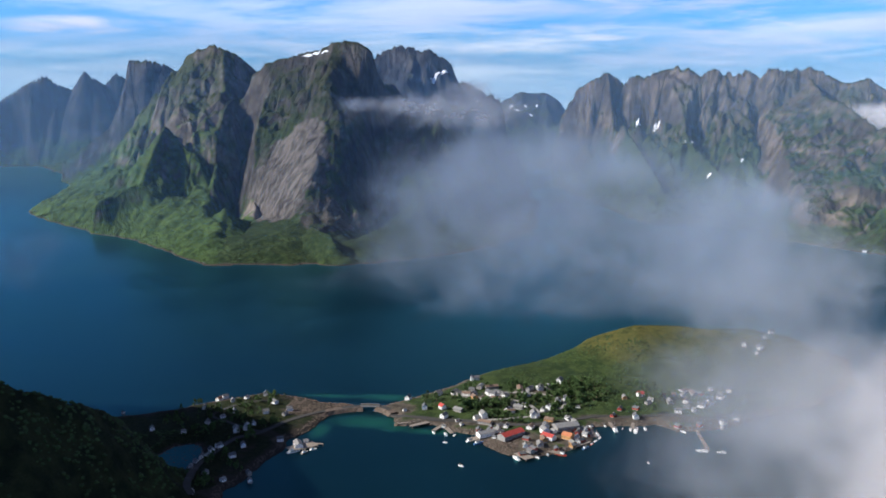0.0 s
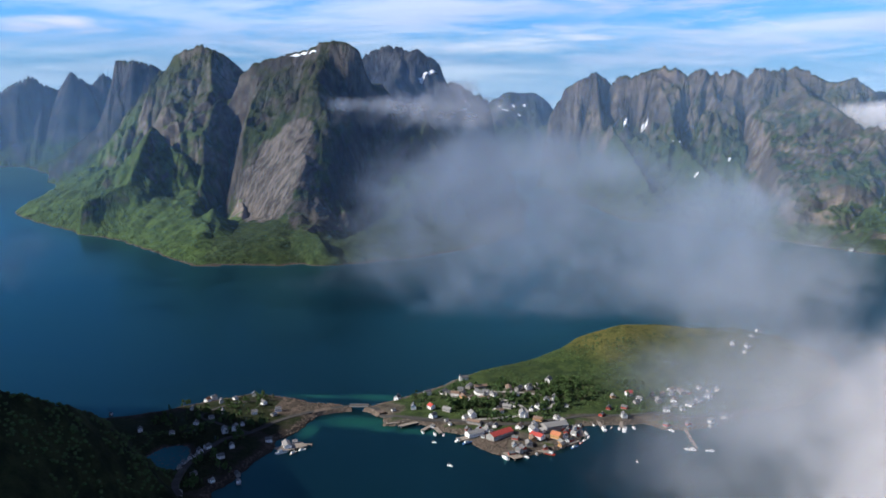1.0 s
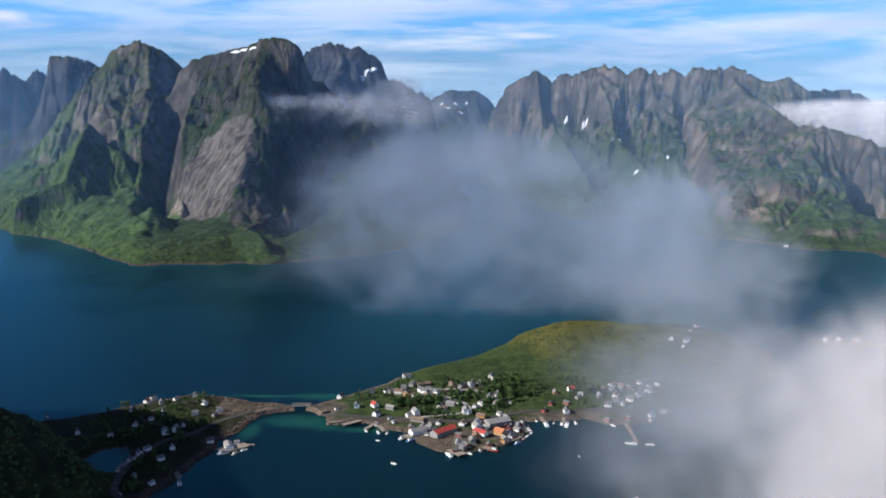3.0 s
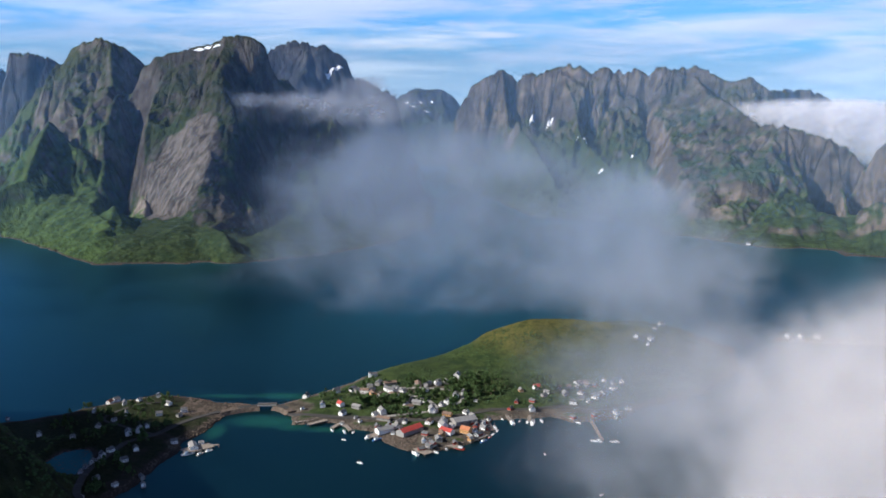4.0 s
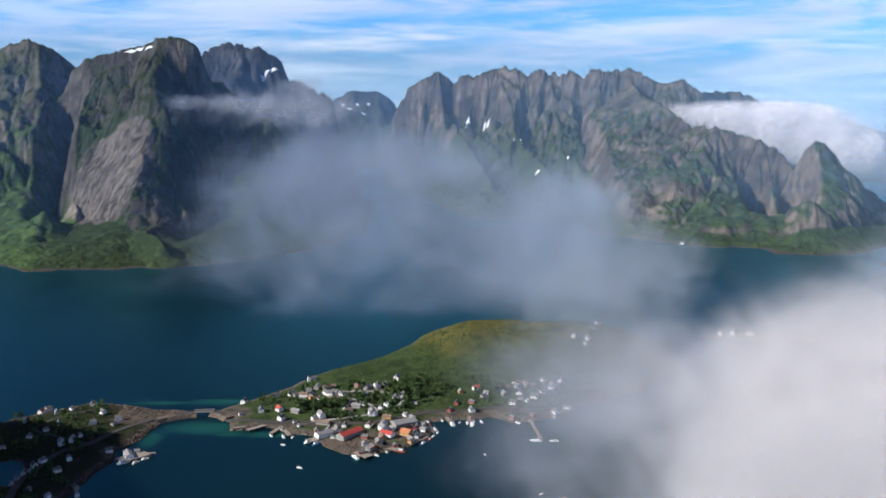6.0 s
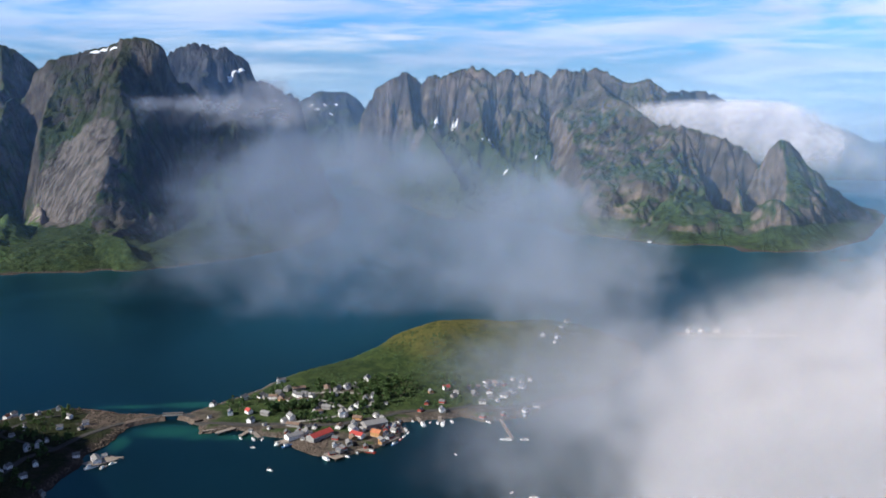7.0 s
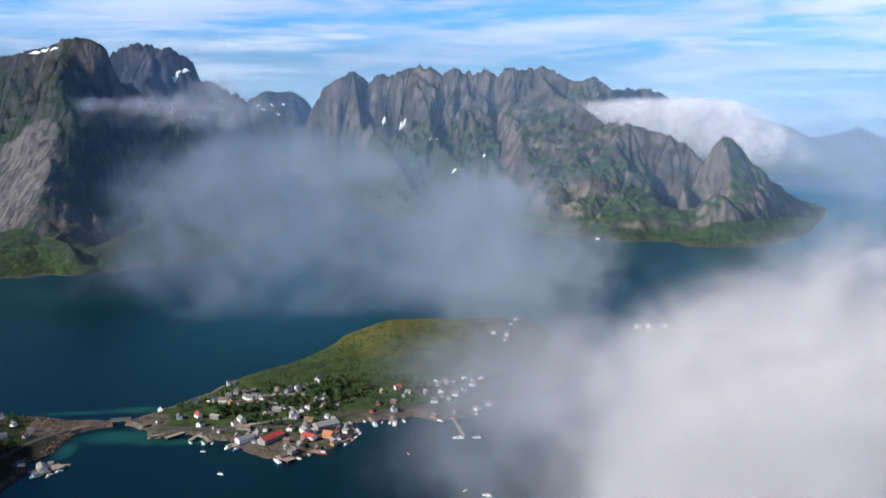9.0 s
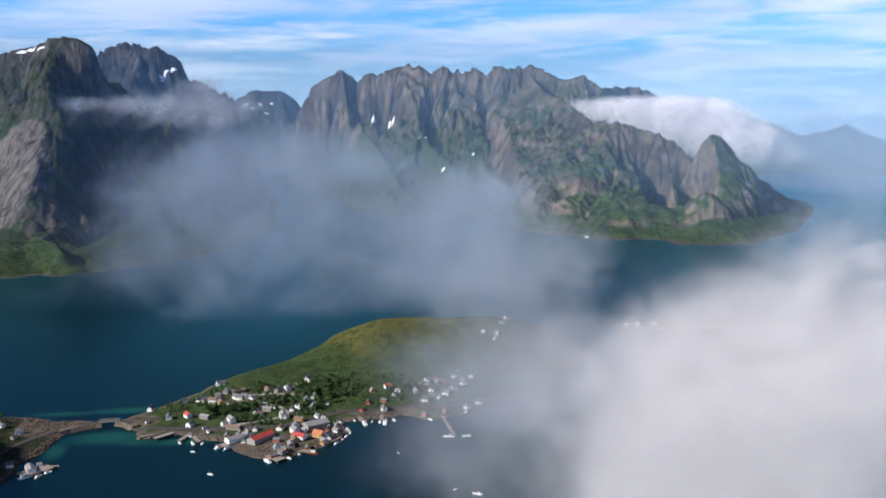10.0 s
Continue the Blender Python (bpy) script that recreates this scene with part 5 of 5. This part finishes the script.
def make_bridge():
    root = tagged(new("bridge"), "short concrete road bridge over the narrow sound", "bridge")
    a, b = Vector((-269, 1205, 0)), Vector((-245, 1207.5, 0))
    length = (b - a).length
    root.matrix_world = Matrix.Translation((a + b) / 2 - Vector((0, 0, 1.0))) @ Matrix.Rotation(math.atan2(b.y - a.y, b.x - a.x), 4, "Z")
    l = length / 2
    part("deck", boxed((-l, l, -3.8, 3.8, 5.2, 6.3)), M_CONCRETE, root)
    part("roadway", boxed((-l - 0.3, l + 0.3, -3.2, 3.2, 6.304, 6.36)), M_ROAD, root, "grey asphalt")
    for side in (-3.7, 3.45):
        part("parapet", boxed((-l, l, side, side + 0.25, 6.3, 7.3)), M_CONCRETE, root)
    for x in (-l * 0.95, l * 0.95 - 2):
        part("abutment", boxed((x - 1, x + 2, -4.2, 4.2, -4, 5.19)), M_STONE, root, "dark stone")
    return root


make_bridge()

# ---------------------------------------------------------------- quays and jetties


def quay(label, x, y, turn, long, wide, top=2.6, rails=False):
    root = tagged(new("quay"), label, "quay", "quays of the harbour")
    root.matrix_world = pose(x, y, 0, 0, 0, turn)
    planks = max(4, int(long / 2.5))
    for k in range(planks):
        y0 = -long / 2 + long * k / planks
        part("plank", boxed((-wide / 2, wide / 2, y0 + 0.05, y0 + long / planks - 0.05, top - 0.3, top + 0.02 * (k % 3))), M_TIMBER, root)
    for side in (-wide / 2 + 0.3, wide / 2 - 0.3):
        part("beam", boxed((side - 0.15, side + 0.15, -long / 2, long / 2, top - 0.8, top - 0.32)), M_TIMBER, root)
        for k in range(max(3, int(long / 6))):
            y0 = -long / 2 + 0.5 + (long - 1) * k / max(2, int(long / 6) - 1)
            part("post", boxed((side - 0.22, side + 0.22, y0 - 0.22, y0 + 0.22, -4.0, top + 0.3)), M_TIMBER, root)
    return root


for row in (("weathered timber wharf beside the causeway", -201, 1159, -60, 24, 6), ("weathered timber wharf beside the causeway", -185, 1154, -48, 26, 6), ("grey plank jetty with tilted boards", -160, 1146, -25, 26, 5),
            ("grey plank jetty with tilted boards", -147, 1137, 25, 22, 5), ("timber quay under the fishing cabins", -54, 1068, 40, 22, 12), ("timber quay under the fishing cabins", -22, 1085, 65, 24, 8),
            ("timber quay under the grey warehouse", -110, 1116, -55, 26, 10), ("timber quay below the orange house", 8, 1112, -40, 28, 7), ("timber quay below the orange house", 20, 1150, 10, 30, 8),
            ("long thin jetty reaching out from the shore", 147, 1145, 5, 66, 4), ("white concrete pier of the shaded shore", -306, 1063, -48, 34, 16), ("narrow pontoon off the pier", -292, 1073, -85, 16, 3),
            ("short timber jetty with moored fishing boats", 44, 1182, 10, 22, 4), ("short timber jetty with moored fishing boats", 70, 1183, -5, 24, 4)):
    quay(*row)

# ---------------------------------------------------------------- boats


def hull_mesh(long, wide, deep):
    bm = bmesh.new()
    rows = []
    for t in (-1.0, -0.6, -0.1, 0.4, 0.75, 1.0):
        w = wide / 2 * (1 - max(0, t) ** 2.2) * (0.85 if t < -0.9 else 1)
        sheer = 0.25 * deep * max(0, t) ** 2
        rows.append([bm.verts.new(p) for p in ((-w, t * long / 2, deep + sheer), (-w * 0.75, t * long / 2 * 0.97, 0.15), (0, t * long / 2 * 0.94, -0.35), (w * 0.75, t * long / 2 * 0.97, 0.15), (w, t * long / 2, deep + sheer))])
    for a, b in zip(rows, rows[1:]):
        for k in range(4):
            bm.faces.new((a[k], b[k], b[k + 1], a[k + 1]))
    for a, b in zip(rows, rows[1:]):
        bm.faces.new((a[4], b[4], b[0], a[0]))
    bm.faces.new(rows[0])
    bmesh.ops.remove_doubles(bm, verts=bm.verts, dist=0.01)
    bmesh.ops.recalc_face_normals(bm, faces=bm.faces)
    return bm


def fishing_boat(label, x, y, turn, long, color):
    root = tagged(new("fishing_boat"), label, "boat", "boats in the harbour")
    root.matrix_world = pose(x, y, 0, 0, 0, turn)
    wide, deep = long * 0.3, long * 0.12
    part("hull", hull_mesh(long, wide, deep), color, root)
    cabin = part("wheelhouse", boxed((-wide * 0.28, wide * 0.28, -long * 0.32, -long * 0.02, deep * 0.9, deep + long * 0.17)), M_WHITE, root, "white wheelhouse")
    part("window", boxed((-wide * 0.29, wide * 0.29, -long * 0.03, -long * 0.012, deep + long * 0.09, deep + long * 0.14)), M_GLASS, cabin, "dark window")
    part("cabin_roof", boxed((-wide * 0.33, wide * 0.33, -long * 0.35, 0.02 * long, deep + long * 0.17, deep + long * 0.185)), M_GREYROOF, cabin)
    part("mast", boxed((-0.12, 0.12, long * 0.1, long * 0.1 + 0.24, deep * 0.8, deep + long * 0.45)), M_TIMBER, root)
    part("boom", boxed((-0.08, 0.08, long * 0.1, long * 0.38, deep + long * 0.2, deep + long * 0.2 + 0.16)), M_TIMBER, root)
    return root


M_BLUEHULL = paint("blue_hull", (0.05, 0.12, 0.25))
for row in (("white fishing boat moored at a jetty", 48, 1168, 12, 17, M_WHITE), ("white fishing boat moored at a jetty", 73, 1169, -8, 18, M_WHITE), ("small white boat moored beside a larger one", 67, 1173, -5, 11, M_WHITE),
            ("small white motor boat on open water", -147, 1101, 70, 6, M_WHITE), ("small white motor boat on open water", -121, 1033, 60, 7.5, M_WHITE), ("white boat lying at the quay", -63, 1062, 35, 14, M_WHITE),
            ("small grey boat lying at the quay", -29, 1078, 20, 9, M_GREYWALL), ("red and white boat along the quay", -15, 1080, 66, 15, M_RED), ("white boat at the grey warehouse", -118, 1110, -50, 13, M_WHITE),
            ("white boat at the end of the jetty", 143, 1111, 80, 14, M_WHITE), ("white boat lying off the jetty", 164, 1110, 85, 11, M_WHITE), ("small white boat near the shore", 36, 1181, 30, 7, M_WHITE),
            ("white boat under way with a pale hull", 151, 947, 60, 11, M_WHITE), ("small white boat under way", 131, 962, -50, 6, M_WHITE), ("small pale boat on open water", 81, 1069, 20, 5.5, M_WHITE),
            ("blue-hulled boat beside the timber quay", 14, 1104, -40, 12, M_BLUEHULL), ("white boat beside the timber quay", 27, 1150, 10, 12, M_WHITE), ("white boat at the pier of the shaded shore", -312, 1049, -50, 16, M_WHITE),
            ("small white boat by the wharf", -165, 1131, 30, 8, M_WHITE),
            ("small white boat tied up below the cabins", 25, 1128, -30, 7, M_WHITE), ("small red boat tied up below the cabins", 21, 1118, -35, 7, M_RED), ("small white boat tied up below the cabins", 30, 1140, -15, 8, M_WHITE),
            ("white fishing boat with a mast by the plank jetty", -150, 1127, 20, 11, M_WHITE), ("small white boat by the plank jetty", -139, 1126, -15, 7, M_WHITE), ("dark blue boat beside the warehouse quay", -108, 1103, -52, 14, M_BLUEHULL),
            ("small white boat at the cabin quay", -40, 1068, 50, 8, M_WHITE), ("white boat moored at the east shore", 84, 1176, 15, 10, M_WHITE), ("small grey boat moored at the east shore", 58, 1174, -25, 7, M_GREYWALL),
            ("white boat moored at the far jetty", 128, 1172, 40, 9, M_WHITE), ("small white boat at the pale pier", -292, 1060, -50, 9, M_WHITE), ("grey boat at the pale pier", -299, 1049, -30, 11, M_GREYWALL)):
    fishing_boat(*row)

# ---------------------------------------------------------------- trees, bushes and boulders
GROVES = [(-1, 1303, 26, 26), (9, 1273, 20, 16), (-16, 1272, 14, 8), (-8, 1228, 18, 10), (-20, 1205, 14, 6), (-129, 1221, 18, 12), (-117, 1210, 16, 10),
    (-100, 1210, 20, 12), (-136, 1207, 14, 8), (-54, 1228, 18, 10), (-42, 1237, 16, 8), (-89, 1220, 16, 8), (-76, 1242, 14, 6), (-183, 1235, 16, 6), (-160, 1242, 18, 8),
    (-93, 1176, 18, 8), (-78, 1169, 16, 7), (-66, 1231, 14, 6), (-121, 1289, 16, 5), (-81, 1288, 22, 7)]
HEDGES = [(-28, 1264, 14, 6), (-56, 1186, 12, 4), (28, 1272, 22, 8), (103, 1277, 18, 10), (22, 1322, 30, 10), (77, 1298, 25, 8), (189, 1291, 20, 6), (141, 1264, 18, 5),
    (91, 1218, 14, 4), (-137, 1203, 8, 6), (-127, 1212, 8, 6), (-117, 1217, 8, 6), (-107, 1222, 8, 6), (-95, 1219, 8, 6), (-84, 1216, 8, 6), (-117, 1188, 8, 4)]
COPSES = [(-96, 1190, 9, 5), (-23, 1291, 9, 8), (-9, 1302, 10, 10), (2, 1303, 10, 10), (-14, 1256, 9, 8), (0, 1257, 9, 8), (-11, 1213, 8, 6), (-28, 1263, 8, 6),
    (-50, 1242, 8, 5), (-82, 1303, 9, 5), (-149, 1278, 9, 4), (19, 1292, 10, 7), (34, 1313, 10, 6), (45, 1286, 10, 5), (27, 1257, 10, 6), (104, 1278, 12, 5)]

SHADE_GROVES = [(-410, 1180, 22, 16), (-440, 1150, 20, 14), (-395, 1130, 22, 14), (-430, 1085, 18, 10), (-375, 1075, 16, 10), (-385, 1000, 16, 10), (-360, 1120, 16, 8), (-470, 1120, 24, 14), (-380, 940, 16, 10),
    (-355, 990, 14, 8), (-380, 1222, 14, 6), (-480, 1180, 20, 10)]


def leaf_clump(bm, centre, size, rnd, count):
    for _ in range(count):
        d = Vector((rnd.gauss(0, 1), rnd.gauss(0, 1), rnd.gauss(0, 0.8)))
        d = d.normalized() * size * rnd.uniform(0.55, 1.0)
        p, r = centre + d, size * rnd.uniform(0.28, 0.5)
        q = Euler((rnd.uniform(0, 6), rnd.uniform(0, 6), rnd.uniform(0, 6))).to_matrix()
        v = [bm.verts.new(p + q @ Vector(c) * r) for c in ((-1, -0.6, 0), (0.9, -0.8, 0.2), (1.1, 0.7, -0.1), (-0.8, 0.9, 0.25))]
        bm.faces.new(v)


def birch(seed, tall, label):
    rnd = random.Random(seed)
    root = tagged(new("tree"), label, "tree", "trees of the village")
    bm = bmesh.new()
    rings = []
    for k, t in enumerate((0, 0.3, 0.65, 1.0)):
        r, x = 0.22 * (1 - 0.75 * t), 0.25 * math.sin(seed + 2 * t)
        rings.append([bm.verts.new((x + r * math.cos(a), r * math.sin(a), -0.6 + t * tall * 0.8)) for a in (0, 1.26, 2.51, 3.77, 5.03)])
    for a, b in zip(rings, rings[1:]):
        for k in range(5):
            bm.faces.new((a[k], a[(k + 1) % 5], b[(k + 1) % 5], b[k]))
    for k in range(4):
        a, z = rnd.uniform(0, 6.28), tall * rnd.uniform(0.3, 0.6)
        tip = Vector((math.cos(a) * tall * 0.25, math.sin(a) * tall * 0.25, z + tall * 0.18))
        foot = [bm.verts.new((0.1 * math.cos(q), 0.1 * math.sin(q), z)) for q in (0, 2.1, 4.2)]
        top = bm.verts.new(tip)
        for m in range(3):
            bm.faces.new((foot[m], foot[(m + 1) % 3], top))
    part("trunk", bm, M_BARK, root)
    bm = bmesh.new()
    for k in range(13):
        a, h = rnd.uniform(0, 6.28), rnd.uniform(0.25, 0.98)
        spread = tall * 0.34 * math.sin(math.pi * min(1, 0.25 + 0.75 * h)) ** 0.7
        leaf_clump(bm, Vector((math.cos(a) * spread * rnd.uniform(0.2, 1), math.sin(a) * spread * rnd.uniform(0.2, 1), tall * h)), tall * rnd.uniform(0.10, 0.17), rnd, 14)
    part("crown", bm, M_LEAF, root)
    return root


def plant_trees():
    protos = [birch(1, 6.5, "dense dark green birch among the houses"), birch(2, 8.0, "tall dark green birch with a full crown"), birch(3, 5.0, "low bushy green tree by the houses")]
    rnd = random.Random(12)
    built = [(x, y) for rows in (HOUSES_WEST, HOUSES_MIDDLE, QUAYSIDE, HOUSES_EAST, CABINS, SHEDS, HALLS) for x, y, *_ in rows]
    for x, y, spread, count in GROVES + HEDGES + COPSES:
        for _ in range(int(count * 0.82 + 0.5)):
            px, py = x + rnd.gauss(0, spread * 0.55), y + rnd.gauss(0, spread * 0.6)
            if min(math.hypot(px - a, py - b) for a, b in built) < 5.5:
                continue
            z = ground_at(px, py, reine_height)
            if z > 2.5:
                copy_thing(rnd.choice(protos), pose(px, py, z, 0, 0, rnd.uniform(0, 360)) @ Matrix.Scale(rnd.uniform(1.0, 1.7), 4))
    shaded = [(x, y) for rows in (HOUSES_SHADE, HOUSES_SHORE) for x, y, *_ in rows]
    copse, grove = [], tagged(new("copse"), "dark green trees among the shaded houses", "trees", kind="stuff")
    for x, y, spread, count in SHADE_GROVES:
        for _ in range(count):
            px, py = x + rnd.gauss(0, spread * 0.6), y + rnd.gauss(0, spread * 0.6)
            z = ground_at(px, py, near_height)
            if z > 2.5 and min(math.hypot(px - a, py - b) for a, b in shaded) > 5.5:
                copse.append((rnd.choice(protos), pose(px, py, z, 0, 0, rnd.uniform(0, 360)) @ Matrix.Scale(rnd.uniform(0.9, 1.5), 4)))
    for name, mat in (("trunk", M_BARK), ("crown", M_LEAF)):
        verts, faces = [], []
        for proto, place in copse:
            me = next(o for o in proto.children if o.name.startswith(name)).data
            base = len(verts)
            verts += [tuple(place @ v.co) for v in me.vertices]
            faces += [tuple(base + k for k in p.vertices) for p in me.polygons]
        ob = new(name + "s", mesh_of(name + "s", verts, faces, mat, False))
        ob.parent = grove
    for ob in protos:
        for o in (*ob.children_recursive, ob):
            bpy.data.objects.remove(o)


plant_trees()


def scatter(name, label, category, mat, height, boxes, count, size, keep, seed, flat=0.7):
    """Low irregular lumps lying over the ground, too many to count."""
    rnd = random.Random(seed)
    verts, faces = [], []
    ico = [(0, 0, 1), (0.89, 0, 0.45), (0.28, 0.85, 0.45), (-0.72, 0.53, 0.45), (-0.72, -0.53, 0.45), (0.28, -0.85, 0.45), (0.72, 0.53, -0.45), (-0.28, 0.85, -0.45), (-0.89, 0, -0.45), (-0.28, -0.85, -0.45), (0.72, -0.53, -0.45)]
    tris = [(0, 1, 2), (0, 2, 3), (0, 3, 4), (0, 4, 5), (0, 5, 1), (1, 6, 2), (2, 7, 3), (3, 8, 4), (4, 9, 5), (5, 10, 1), (6, 7, 2), (7, 8, 3), (8, 9, 4), (9, 10, 5), (10, 6, 1)]
    xs = np.array([rnd.uniform(boxes[0], boxes[1]) for _ in range(count)])
    ys = np.array([rnd.uniform(boxes[2], boxes[3]) for _ in range(count)])
    zs, clump = height(xs, ys), fbm(xs, ys, 50, 3, seed)
    for x, y, z, c in zip(xs, ys, zs, clump):
        if not keep(z, c):
            continue
        base, r = len(verts), size * rnd.uniform(0.5, 1.4)
        for p in ico:
            j = rnd.uniform(0.7, 1.25)
            verts.append((x + p[0] * r * j, y + p[1] * r * j, z + p[2] * r * j * flat))
        faces += [tuple(base + k for k in t) for t in tris]
    return tagged(new(name, mesh_of(name, verts, faces, mat, False)), label, category, kind="stuff")


scatter("bushes", "dark green bushes scattered over the grassy hill", "bushes", M_BUSH, reine_height, (-200, 380, 1180, 1640), 16000, 1.4, lambda z, c: 5.5 < z < 44 and c > 0.02, 5)
scatter("boulders", "brown boulders along the water's edge", "boulders", M_STONE, reine_height, (-250, 300, 1050, 1320), 14000, 1.1, lambda z, c: 0.2 < z < 3.4, 6, 0.6)
scatter("boulders", "brown boulders along the shaded shore", "boulders", M_STONE, near_height, (-480, -255, 890, 1260), 9000, 1.2, lambda z, c: 0.2 < z < 3.4, 7, 0.6)
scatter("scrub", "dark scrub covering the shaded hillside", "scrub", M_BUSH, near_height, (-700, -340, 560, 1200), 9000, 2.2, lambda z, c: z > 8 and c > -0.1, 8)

scatter("boulders", "heap of pale brown spoil stones beside the warehouse", "boulders", M_STONE, reine_height, (-106, -62, 1076, 1112), 700, 1.0, lambda z, c: 0.2 < z < 7, 9, 0.7)
scatter("boulders", "dark tidal rocks along the isthmus", "boulders", M_STONE, near_height, (-360, -266, 1165, 1240), 2600, 1.1, lambda z, c: 0.2 < z < 6 and c > -0.05, 10, 0.5)

# ---------------------------------------------------------------- low skerries beyond the village


def skerry(label, x, y, rx, ry, top, seed, turn=0.0):
    def height(gx, gy):
        c, s_ = math.cos(turn), math.sin(turn)
        u, v = ((gx - x) * c + (gy - y) * s_) / rx, (-(gx - x) * s_ + (gy - y) * c) / ry
        d = np.sqrt(u * u + v * v) + 0.35 * fbm(gx, gy, min(rx, ry) * 1.5, 3, seed)
        return top * np.clip(1 - d * d, -0.6, 1) + np.where(d < 1, 0.6 * fbm(gx, gy, 14, 3, seed + 1), -1)
    r = max(rx, ry) * 1.5
    return tagged(new("islet", field("islet", height, x - r, x + r, y - r, y + r, 4.0, M_LAND, -1.0)), label, "islet", kind="structure")


skerry("long low islet with a shore road", 585, 1572, 115, 16, 6, 61, -0.05)
skerry("pale sand shoal just above the water", 1060, 2215, 20, 8, 1.5, 65)


def far_houses():
    proto = house("small white house on a far shore", 7.0, 10.0, 4.5, 0.8, M_WHITE, M_SLATE, group="far houses")
    for x, y, turn in ((500, 1573, 20), (520, 1575, -40), (545, 1572, 60), (600, 1570, 10)):
        copy_thing(proto, pose(x, y, 5, 0, 0, turn))
    for x, y, turn in ((640, 2468, 30), (652, 2458, -30), (672, 2470, 70)):
        copy_thing(proto, pose(x, y, max(surface_at(MOUNTAINS[k][1], x, y) for k in (6, 7)) + 0.2, 0, 0, turn))
    for o in (*proto.children_recursive, proto):
        bpy.data.objects.remove(o)


far_houses()
